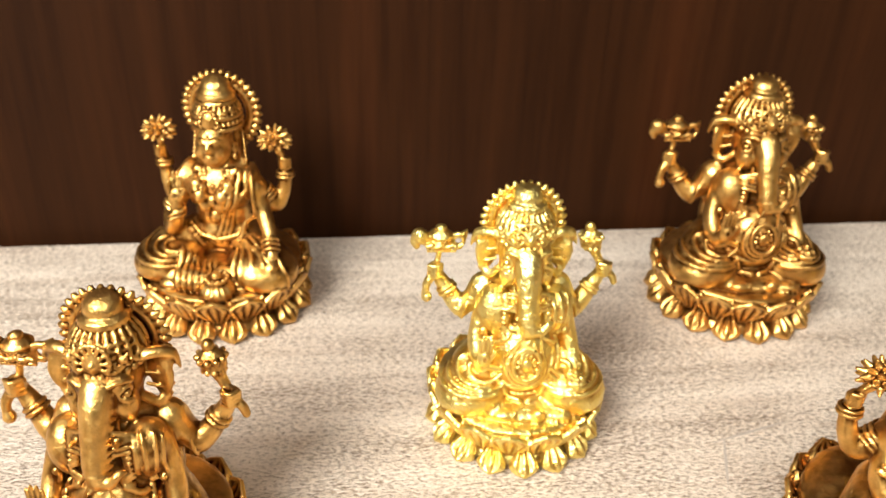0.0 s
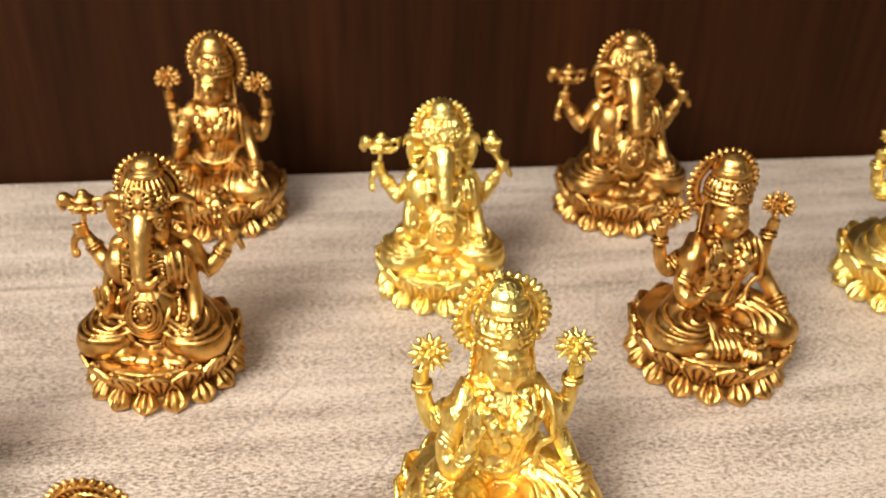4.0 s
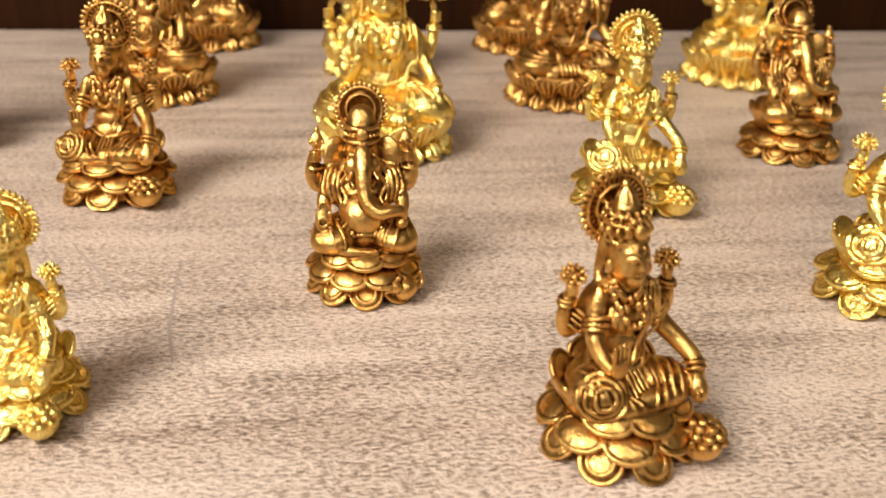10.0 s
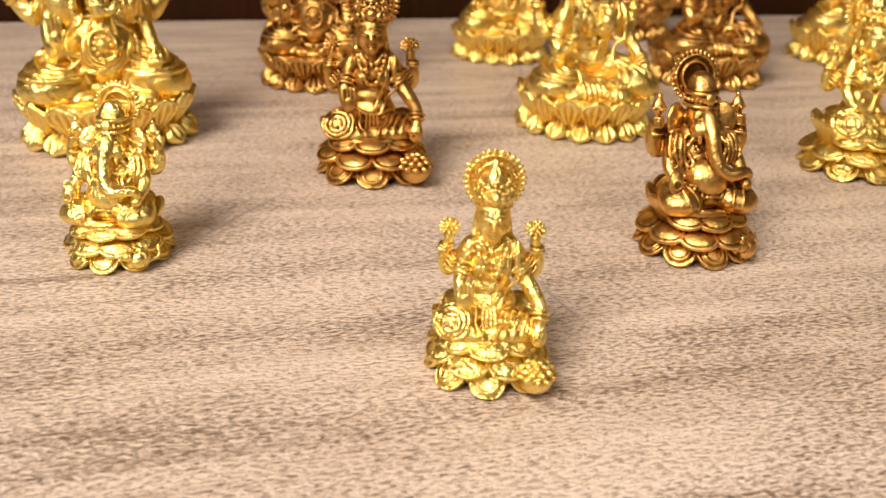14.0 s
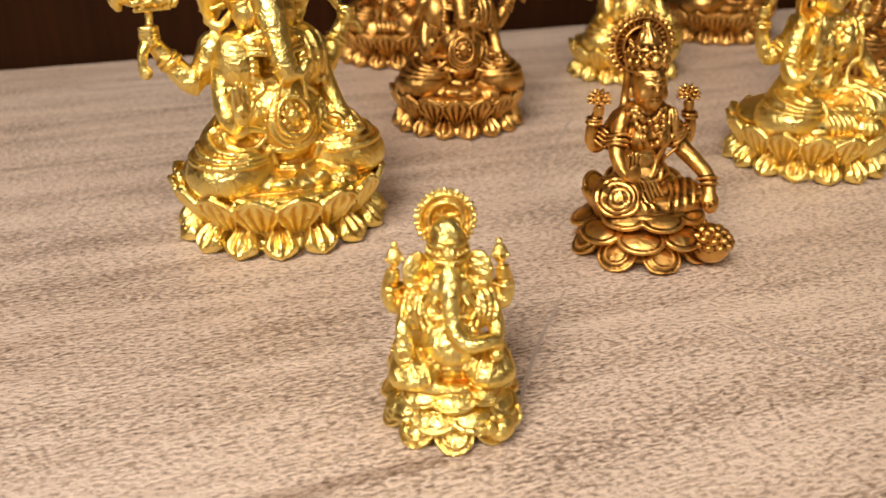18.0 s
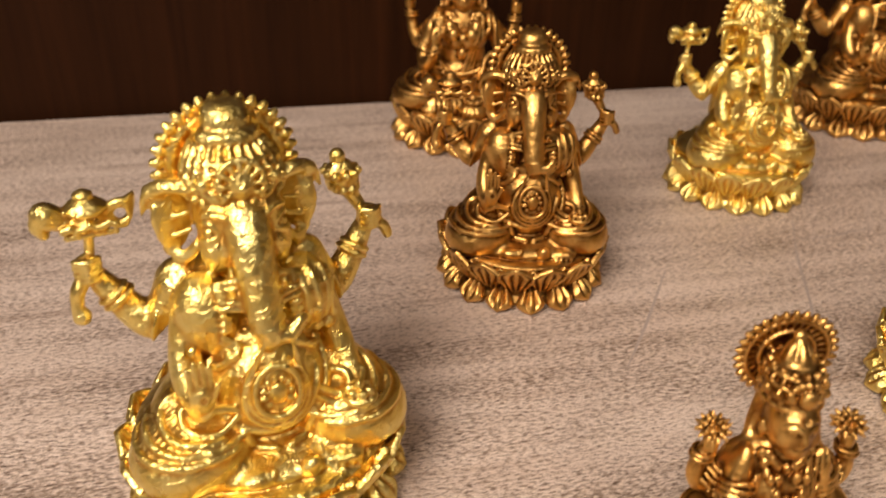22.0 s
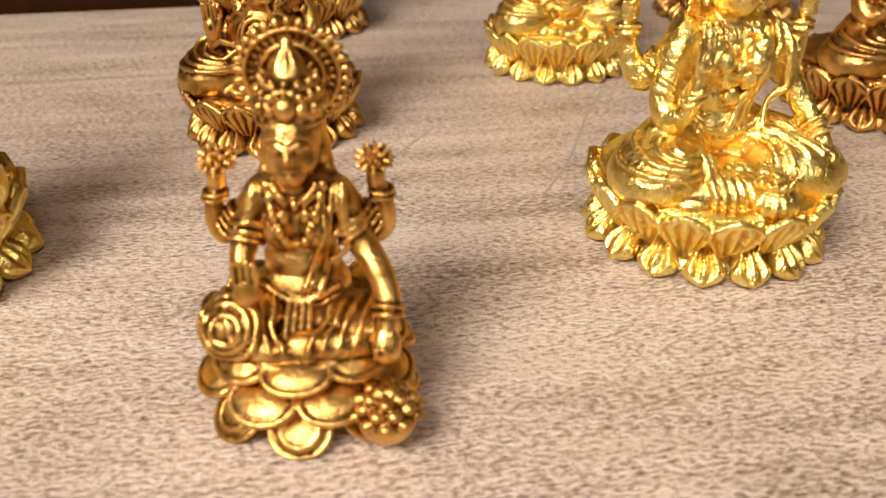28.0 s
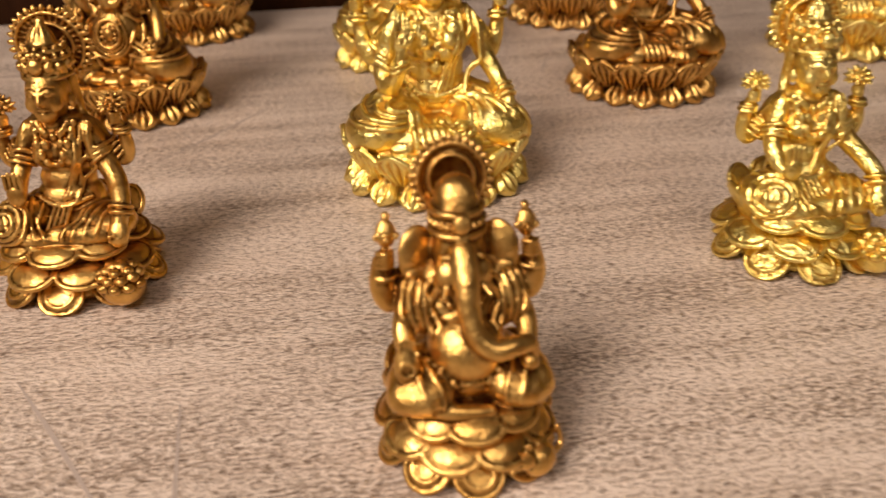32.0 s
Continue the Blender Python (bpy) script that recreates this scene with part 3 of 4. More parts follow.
    for s in (-1, 1):
        k.tube([(s * 2.5, -6.8, 34.4), (s * 3.5, -9.0, 32.6), (s * 3.7, -10.8, 32.9)], (0.75, 0.6, 0.3), n=8)
        eye = k.on((s * 4.3, -5.0, 38.3), 0.0)
        k.ball(eye, (0.75, 0.7, 0.6), n=10)
        k.drape([eye + (s * 1.2 * np.cos(t), 0.8 * abs(np.cos(t)) * (1 if np.cos(t) > 0 else -0.6), 1.4 * np.sin(t)) for t in np.linspace(0.2, 5.6, 12)], 0.32, lift=0.4, steps=2)
        k.drape([(s * 2.2, -7.0, 40.6), (s * 3.8, -6.0, 41.2), (s * 5.4, -3.8, 40.2)], 0.4, lift=0.4, steps=4)
        for j in range(2):
            k.tube([(s * 6.4, -0.9, 39.6 - 2.2 * j), (s * 8.4, -0.3, 39.0 - 2.2 * j), (s * 10.2, 0.8, 38.4 - 1.8 * j)], 0.34, n=6, steps=3)
    for j in range(10):
        h = j / 9
        p = np.array((0.05 + 0.2 * h, -6.6 - 4.4 * h, 37.6 - 9.6 * h))
        k.hoop(p + (0, 0.2, 0), (0, -0.42 + 0.1 * h, -0.9), 2.75 - 0.55 * h, 0.3, n=22, m=6)
    k.off = np.zeros(3)
    for s in (-1, 1):
        bangle(k, (s * 17.0, 6.3, 33.5), (s * 19.0, 6.9, 36.6), 2.05, 0.4)
        bangle(k, (s * 16.4, 6.1, 32.7), (s * 19.0, 6.9, 36.6), 2.2, 0.4)
        bangle(k, (s * 12.0, 4.4, 29.2), (s * 14.4, 5.2, 30.0), 2.9, 0.4)
        fist(k, (s * 19.4, 6.6, 37.8), 1.9)
        # shawl pleats, chains beside the trunk, folds of the leg cloth
        for j in range(4 if s > 0 else 0):
            x = 5.4 + 1.4 * j
            k.drape([(s * x, -5.0 + 0.6 * j, 35.6 - 0.5 * j), (s * (x + 0.8), -6.6 + 0.7 * j, 32.0), (s * (x + 0.6), -6.6 + 0.7 * j, 28.4 - 0.2 * j)], 0.36, lift=0.3)
        strand(k, [(s * 4.4, -7.6, 27.0), (s * 6.8, -6.6, 25.8), (s * 9.6, -4.0, 26.8)], 0.55, 12)
        for j in range(11):
            h = j / 10
            k.tube([k.on((s * (3.2 + 0.7 * h), -6.4 - 1.2 * h, 36.0 - 9.0 * h), 0.3), k.on((s * (4.9 + 0.4 * h), -5.8 - 1.0 * h, 36.2 - 9.0 * h), 0.3)], 0.42, n=6, steps=1)
        strand(k, [(s * 7.4, -4.6, 25.4), (s * 7.0, -7.4, 20.4), (s * 5.0, -9.8, 16.6), (s * 1.0, -11.4, 14.6)], 0.62, 20)
        lap_folds(k, s, (10.8, -6.0), (6.5, -10.0), (9.4, 8.4), 24.0, (0.26, 0.42, 0.57, 0.71, 0.84))
    # axe and noose in the one raised hand, shell in the other
    k.tube([(-19.3, 6.9, 37), (-18.6, 7.6, 41), (-18.3, 8.2, 46.4)], 0.7, n=8)
    k.ball((-18.2, 8.2, 43.4), (3.0, 1.9, 1.9), n=14)
    k.lathe([(0.3, 44.6), (2.2, 44.8), (2.9, 45.5), (2.0, 46.3), (1.2, 46.8), (1.3, 47.4), (0.3, 48.0)], at=(-18.2, 8.2, 0), n=16)
    k.tube([(-20.4, 8.2, 43.6), (-22.0, 8.2, 44.6), (-23.0, 8.0, 45.2)], (1.3, 1.7, 1.9), n=10)
    k.tube([(-22.8, 8.0, 45.6), (-24.0, 7.8, 44.2), (-23.6, 7.8, 42.8)], (1.3, 1.2, 0.8), n=8)
    k.hoop((-14.2, 8.0, 44.0), (0, 1, 0), 1.5, 0.75, n=16, m=8)
    for i in range(9):
        k.bead((-21.2 + 0.78 * i, 6.3, 43.4 + 0.25 * np.sin(i * 2.0)), 0.62)
        k.bead((-21.0 + 0.74 * i, 6.7, 42.2), 0.5)
    k.tube([(-19.8, 5.8, 37.0), (-21.2, 5.2, 35.0), (-21.6, 5.0, 32.6)], (1.1, 1.0, 0.8), n=9)
    k.tube([(-21.6, 5.0, 32.8), (-21.3, 4.9, 31.6)], (0.9, 1.3), n=9)
    k.tube([(19.0, 6.9, 38.2), (17.6, 7.6, 40.6), (16.8, 8.0, 42.4)], (0.9, 1.1, 1.7), n=8)
    k.ball((16.1, 8.2, 43.8), (2.6, 2.2, 2.9), turn=(0, -15, 0), n=14)
    k.ball((15.6, 8.3, 47.0), 1.25, n=9)
    for i in range(10):
        d = 36 * i
        k.bead(polar(2.5, d, 44.8) + (16.0, 8.2, 0), 0.65)
        k.bead(polar(2.0, d + 18, 42.4) + (16.3, 8.1, 0), 0.55)
    k.tube([(20.0, 6.2, 37.0), (21.4, 5.8, 36.0), (22.0, 5.6, 34.6)], (0.95, 0.9, 0.8), n=8)
    palm(k, (-9.4, -11.2, 25.2), 1.75)
    k.ball((11.2, -11.2, 18.6), (1.9, 1.9, 1.3), n=10)
    k.lathe([(0.3, 19.0), (1.6, 19.2), (2.5, 20.2), (2.3, 20.6), (0.3, 20.7)], at=(11.0, -11.8, 0), n=18)
    for i in range(7):
        k.bead(polar(1.35 if i else 0, 60 * i, 21.1 + (0 if i else 0.8)) + (11.0, -11.8, 0), 0.75)
    # belt, spiral brooch and anklets
    c = k.on((0, -11.0, 23.4), 0.2)
    k.hoop(c, (0, -1, 0.3), 3.0, 0.45, n=26, m=6)
    for r in (3.9, 5.0):
        k.drape([c + (r * np.sin(t), 0, r * np.cos(t)) for t in np.radians(np.linspace(40, 330, 15))], 0.42, lift=0.4, steps=3)
    k.ball(c, (1.3, 0.8, 1.3), n=10)
    for j in range(11):
        k.bead(c + (1.85 * np.cos(j * 0.571), 0.1, 1.85 * np.sin(j * 0.571)), 0.42)
    k.drape([(-6.4, -8.0, 19.4), (-3.2, -10.6, 18.0), (0.6, -11.2, 17.8), (3.4, -10.4, 19.4), (6.6, -8.8, 24.0)], 0.55)
    k.drape([(2.6, -10.8, 22.8), (-0.4, -11.4, 18.2), (-3.0, -10.8, 16.4)], 0.4)
    for j in range(4):
        k.tube([(5.0 + 1.2 * j, -14.4, 12.2), (6.0 + 1.2 * j, -15.2, 11.6)], 0.42, n=6, steps=2)
        k.tube([(-2.2 - 0.9 * j, -14.4, 13.6), (-2.8 - 0.9 * j, -15.1, 12.9)], 0.4, n=6, steps=2)
    k.ball((2.8, -14.3, 12.2), (1.7, 1.4, 2.5), turn=(25, 0, 20), n=12)
    for i in range(5):
        for j in range(3):
            k.bead((1.9 + 0.75 * j + 0.1 * i, -15.5 + 0.5 * (j == 0 or j == 2), 10.8 + 0.75 * i), 0.36)
    k.warp((0, 22, 29.6, 36, 40.3, 44.2, 49, 58), (0, 22, 31.6, 38.4, 43.6, 47.3, 51.4, 58.4), (0, 0.4, 0.4, 1.0, 1.4, 1.8, 2.4, 3.2), 11.2)
    open_halo(k, (0, 7.6, 48.9), 7.2, 9.6, 28)
    k.tube([(0, 4, 44), (0, 7.4, 43.6)], 3.2, n=10)
    return k.cast("elephant_figurine", 0.2, 170000)


def lady_body(k):
    k.ball((0, 1.4, 12.0), (18.4, 17.0, 3.4), n=28)
    for s, up in ((-1, 0.5), (1, -0.2)):
        k.tube([(s * 5.4, 1.6, 16.6 + up), (s * 10.2, -2.4, 15.6 + up), (s * 14.2, -6.0, 13.8 + up)], (5.8, 5.9, 5.0), n=20)
        k.ball((s * 11.6, -5.6, 14.2 + up), (8.6, 8.4, 5.3), turn=(0, s * 10, -s * 28), n=24)
    k.tube([(-13, -8, 12.6), (-6, -11.8, 12.4), (2, -12.4, 12.2), (7, -11.0, 12.0)], (3.8, 3.3, 2.7, 2.0))
    k.tube([(13, -6.5, 12.6), (7, -9.0, 13.0), (0, -8.6, 13.6)], (3.6, 3.2, 2.4))
    k.ball((0, 2, 19.5), (8.0, 6.0, 5))
    k.ball((0, 1.5, 24), (6.8, 4.9, 5))
    k.ball((0, 1, 29), (7.9, 5.4, 5.2))
    k.ball((0, 1.8, 32.6), (9.2, 4.2, 2.9))
    for s in (-1, 1):
        k.ball((s * 3.2, -3.0, 29.2), (2.9, 2.8, 2.8))
        lo, out = (0.6, 0.6) if s > 0 else (0.0, 0.8)
        k.tube([(s * 8.4, 2, 32.4), (s * (11.8 + out * 0.6), 3.8, 26.6 - lo * 0.3), (s * (13.4 + out), 5.0, 29.2 - lo * 0.6), (s * (14.2 + out), 5.6, 33.0 - lo), (s * (14.4 + out), 5.7, 36.4 - lo)], (2.5, 2.1, 1.9, 1.6, 1.25))
        k.tube([(s * 3.4, 2.6, 42), (s * 4.6, 2.8, 37), (s * 5.6, 1.4, 33.5)], (1.8, 1.5, 1.1))
    k.tube([(0, 1.2, 33), (0, 0.6, 37)], (2.6, 2.3))
    k.ball((0, -1.2, 40.0), (4.4, 4.7, 5.5), n=20)
    k.ball((0, -3.8, 37.0), (2.4, 2.0, 2.0))
    k.tube([(0, -5.4, 41.6), (0, -6.3, 39.6), (0, -6.0, 39.1)], (0.35, 0.58, 0.5), n=8)
    for s in (-1, 1):
        k.ball((s * 2.1, -4.0, 38.4), (1.7, 1.5, 1.6))
    k.ball((-8.0, 0.4, 30.8), (4.0, 3.8, 4.4), n=20)
    k.ball((8.6, 0.6, 31.0), (3.2, 3.0, 3.6))
    k.tube([(-8.4, 0, 31.4), (-10.8, -1.6, 25.4), (-10.2, -4.4, 22.4), (-8.4, -6.6, 25.0), (-7.4, -7.4, 29.0)], (2.8, 2.4, 2.2, 1.8, 1.3))
    k.tube([(8.0, 0, 32), (10.8, -0.8, 26.8), (13.4, -4.4, 22.0), (14.8, -8.0, 18.6)], (2.6, 2.1, 1.75, 1.4))


def lady_large():
    k = Clay()
    lady_body(k)
    k.lathe([(0.5, 42), (5.3, 42.6), (5.6, 44.6), (5.5, 46.2), (5.0, 48.0), (4.1, 49.6), (3.0, 51), (0.5, 52)], at=(0, 1.4, 0), n=32)
    k.fuse(0.42, 3)
    lotus_seat(k)
    # tiered crown: beaded brim, fluted band, bell top
    for z, r in ((43.2, 5.55), (46.2, 5.5), (49.4, 4.3)):
        k.hoop((0, 1.4, z), (0, 0, 1), r, 0.45)
    for i in range(30):
        k.bead(polar(5.6, 12 * i, 44.6) + (0, 1.4, 0), 0.52)
    for i in range(24):
        k.drape([polar(5.2, 15 * i, 46.4) + (0, 1.4, 0), polar(4.8, 15 * i, 47.6) + (0, 1.4, 0), polar(4.2, 15 * i, 48.9) + (0, 1.4, 0)], 0.36, steps=3)
    k.lathe([(0.3, 49.2), (3.9, 49.5), (4.5, 50.4), (4.4, 51.6), (3.6, 52.1), (3.5, 53.2), (2.9, 54.6), (1.7, 55.5), (0.9, 56.0), (0.2, 56.2)], at=(0, 1.4, 0), n=28)
    k.hoop((0, 1.4, 52.2), (0, 0, 1), 3.55, 0.3)
    k.ball((0, -4.1, 45.6), (1.6, 0.8, 2.2), n=12)
    for i in range(14):
        d = 360 * (i + 0.5) / 14
        k.ball(polar(5.15, d, 47.4) + (0, 1.4, 0), 0.62, n=8)
        for q in range(5):
            k.bead(polar(5.0, d, 47.4) + (0, 1.4, 0) + 0.95 * (np.cos(q * 1.26) * polar(1, d + 90, 0) + np.array((0, 0, np.sin(q * 1.26)))), 0.3)
    for i in range(11):
        d = np.radians(-120 + 24 * i)
        k.bead((2.1 * np.sin(d), -4.1, 45.6 + 2.8 * np.cos(d)), 0.42)
    # face: brows, lids, lips in low relief
    for s in (-1, 1):
        k.ball(k.on((s * 1.75, -5.6, 40.9), -0.1), (0.8, 0.4, 0.36), n=9)
        k.drape([(s * 0.6, -5.9, 40.9), (s * 1.75, -5.7, 41.5), (s * 3.0, -4.6, 40.9)], 0.22, lift=0.3, steps=4, n=5)
        k.drape([(s * 0.5, -6.0, 42.2), (s * 1.8, -5.6, 42.7), (s * 3.3, -4.2, 42.0)], 0.26, lift=0.2, steps=4, n=5)
        k.ball((s * 4.4, -0.8, 38.6), (0.8, 0.9, 1.5), n=9)
        k.bead((s * 4.5, -1.2, 36.6), 0.7)
    k.ball((0, -5.6, 37.7), (0.95, 0.45, 0.3), n=9)
    k.ball((0, -5.5, 37.1), (0.75, 0.45, 0.3), n=9)
    k.bead((0, -5.9, 42.8), 0.4)
    # necklaces, garland, blouse beads
    for sag, r, n, w in ((2.2, 0.5, 15, 3.0), (5.0, 0.62, 19, 4.2), (8.2, 0.75, 21, 5.0)):
        garland(k, (-w, -2.6, 34.4), (w, -2.6, 34.4), sag, r, n, 3.2)
    for i, (x, z) in enumerate(((-2.6, 29.8), (0, 28.2), (2.6, 29.8), (-1.4, 26.6), (1.4, 26.6), (0, 24.8), (-3.8, 31.6), (3.8, 31.6))):
        c = k.on((x, -5.9 if abs(x) < 3 else -4.8, z), 0.3)
        k.ball(c, (1.45, 1.0, 1.45), n=10)
        for j in range(6):
            k.bead(c + (1.4 * np.cos(j * 1.05), 0.25, 1.4 * np.sin(j * 1.05)), 0.42)
    folds(k, (6.4, -1.6, 34.6), (2.4, -6.0, 20.6), (2.0, -1.0, 0), 4, 0.62, (4.2, 1.6, 0.9))
    for s in (-1, 1):
        lo, out = (0.6, 0.6) if s > 0 else (0.0, 0.8)
        fist(k, (s * (14.6 + out), 5.3, 37.6 - lo), 1.6)
        k.tube([(s * (14.6 + out), 5.3, 38 - lo), (s * (13.6 + out), 3.8, 41.0 - lo)], (0.7, 1.0), n=8)
        bloom(k, (s * (13.2 + out), 2.8, 43.6 - 0.3 * lo), 3.9)
        bangle(k, (s * (14.3 + out), 5.6, 35.0 - lo), (s * (14.4 + out), 5.7, 36.6 - lo), 1.85, 0.4)
        bangle(k, (s * (14.25 + out), 5.6, 34.0 - lo), (s * (14.4 + out), 5.7, 36.6 - lo), 1.95, 0.4)
        for j in range(3):
            bangle(k, (s * (9.7 + 0.5 * j), 2.6 + 0.3 * j, 30.2 - 0.8 * j), (s * 11.8, 3.8, 26.6), 2.75, 0.35)
        for j in range(9):
            k.tube([(s * (3.4 + 0.2 * j), 3.4 - 0.2 * j, 42.5 - 0.9 * j), (s * (5.8 + 0.1 * j), 1.6 - 0.1 * j, 41.4 - 0.9 * j)], 0.32, n=6, steps=2)
    palm(k, (-7.2, -7.8, 30.6), 1.8)
    bangle(k, (-7.8, -7.0, 27.2), (-7.4, -7.4, 29.0), 1.9, 0.4)
    bangle(k, (-8.1, -6.8, 26.2), (-7.4, -7.4, 29.0), 2.05, 0.4)
    # giving hand over the knee, and the coin pot
    k.ball((15.0, -9.8, 16.6), (1.8, 2.1, 1.5), turn=(35, 0, 0), n=10)
    for j in range(4):
        k.tube([(13.7 + 0.8 * j, -10.8, 16.0), (13.6 + 0.85 * j, -12.6, 13.2)], (0.48, 0.36), n=6, steps=2)
    bangle(k, (14.4, -7.0, 19.6), (14.8, -8.0, 18.6), 1.85, 0.4)
    bangle(k, (14.0, -6.2, 20.4), (14.8, -8.0, 18.6), 1.95, 0.4)
    bangle(k, (13.7, -5.4, 21.2), (14.8, -8.0, 18.6), 2.0, 0.4)
    k.lathe([(0.4, 9.8), (2.6, 9.9), (4.0, 11.6), (4.1, 13.0), (3.1, 14.4), (2.2, 14.8), (2.8, 15.3), (2.7, 15.8), (0.4, 16.1)], at=(3.6, -15.2, 0), n=64, ribs=16, depth=0.045)
    k.ball((3.6, -15.2, 16.5), (1.2, 1.2, 0.9), n=9)
    for i in range(12):
        k.bead(polar(2.5, 30 * i, 16.0) + (3.6, -15.2, 0), 0.42)
    # drapery over the legs: ribs round the shin, hems along it, cloth over the far knee
    for j in range(7):
        x = -6.6 + 1.45 * j
        k.drape([(x - 1.0, -8.0, 17.0 - 0.2 * j), (x + 0.2, -12.4, 15.6 - 0.2 * j), (x + 1.0, -14.8, 12.0)], 0.66, lift=0.5)
    lap_folds(k, -1, (11.4, -6.0), (7.0, -10.0), (9.0, 8.2), 22.6, (0.3, 0.47, 0.64, 0.8))
    for j in range(6):
        k.drape([(4.0 + 1.0 * j, -2.6, 18.6 - 0.2 * j), (6.4 + 1.5 * j, -6.8, 17.6 - 0.4 * j), (7.4 + 2.0 * j, -11.2 + 0.5 * j, 13.6 - 0.3 * j)], 0.5, lift=0.35)
    for j in range(2):
        k.drape([(5.0, -11.8 - 0.5 * j, 12.8 - 0.8 * j), (10.5, -11.4 - 0.4 * j, 12.4 - 0.8 * j), (17.0, -7.8 - 0.3 * j, 12.2 - 0.8 * j)], 0.45, lift=0.4)
    strand(k, [(-12.2, -2.6, 28.4), (-9.8, -4.8, 27.4), (-7.0, -4.8, 27.8)], 0.55, 12)
    strand(k, [(-12.4, -2.2, 27.2), (-10.0, -4.8, 26.2), (-7.2, -5.0, 26.6)], 0.5, 12)
    k.tube([(3.5, -11.6, 15.4), (8.5, -10.6, 14.8)], (1.3, 1.0), n=8)
    strand(k, [(-6.8, -2.2, 21.0), (0, -5.0, 19.4), (6.8, -2.2, 21.0)], 0.6, 20)
    strand(k, [(-7.2, -2.6, 19.6), (0, -5.8, 17.8), (7.2, -2.6, 19.6)], 0.5, 22)
    k.ball((8.0, -12.6, 11.9), (3.0, 1.6, 1.2), turn=(0, 0, 12), n=10)
    k.ball((-8.6, -13.6, 11.9), (2.8, 1.6, 1.2), turn=(0, 0, -10), n=10)
    k.warp((0, 20, 29.2, 33, 35.5, 43.2, 49, 56.2), (0, 20, 30.6, 34.8, 38.0, 46.0, 51.2, 57.4), (0, 0.4, 0.8, 1.4, 2.4, 2.8, 3.2, 3.8), 7.6)
    open_halo(k, (0, 7.3, 48.0), 7.2, 9.6, 28)
    k.tube([(0, 4.5, 43.0), (0, 7.0, 42.0)], 3.0, n=10)
    return k.cast("lady_figurine", 0.2, 170000)


def pad(k, c, normal, across, a, b, thick, rims, w=0.28):
    """A plump rounded petal: a lens with raised rims on its outer face."""
    e = np.array(normal, float) / np.linalg.norm(normal)
    x = np.array(across, float)
    y = np.cross(e, x)
    t = np.linspace(0.03, np.pi - 0.03, 9)
    p = np.linspace(0, 2 * np.pi, 20, endpoint=False)
    grid = [[np.array(c) + x * a * np.sin(u) * np.cos(v) + y * b * np.sin(u) * np.sin(v) - e * thick * np.cos(u) for v in p] for u in t]
    k.grid(np.array(grid))
    for q in rims:
        h = thick * np.sqrt(max(0.0, 1 - q * q)) * 0.92
        k.tube([np.array(c) + q * (x * a * np.cos(v) + y * b * np.sin(v)) + e * h for v in np.linspace(0, 2 * np.pi, 25)], w, n=6, steps=1)


def lotus_mound(k, r, tiers, n, h):
    """A seat of broad plump petals in tiers, the lowest resting on the table."""
    k.lathe([(0.3, 0.0), (r * 0.7, 0.0), (r * 0.74, 0.9), (r * 0.62, h * 0.4), (r * 0.70, h * 0.7), (r * 0.78, h * 0.95), (r * 0.74, h + 0.6), (0.3, h + 0.9)], n=40)
    up = np.array((0, 0, 1.0))
    for i in range(n):
        a = 360 * i / n
        o, w = polar(1, a, 0), polar(1, a + 90, 0)
        pad(k, o * r * 0.80 + up * 1.75, o * 0.68 + up * 0.73, w, r * 0.285, r * 0.285, 1.15, (0.95, 0.6), 0.32)
        a += 180 / n
        o, w = polar(1, a, 0), polar(1, a + 90, 0)
        pad(k, o * r * 0.80 + up * h * 0.56, o * 0.46 + up * 0.89, w, r * 0.32, r * 0.235, 1.4, (0.96,), 0.5)
        if not 1.5 < i < n - 2.5:
            a += 180 / n
            o, w = polar(1, a, 0), polar(1, a + 90, 0)
            pad(k, o * r * 0.70 + up * (h * 0.93), o * 0.4 + up * 0.92, w, r * 0.31, r * 0.22, 1.35, (0.96,), 0.45)
        elif tiers > 2:
            a += 180 / n
            o, w = polar(1, a, 0), polar(1, a + 90, 0)
            pad(k, o * r * 0.78 + up * (h * 0.98 + 0.9), up * 0.55 - o * 0.84, w, r * 0.33, r * 0.26, 0.85, (0.93,), 0.36)


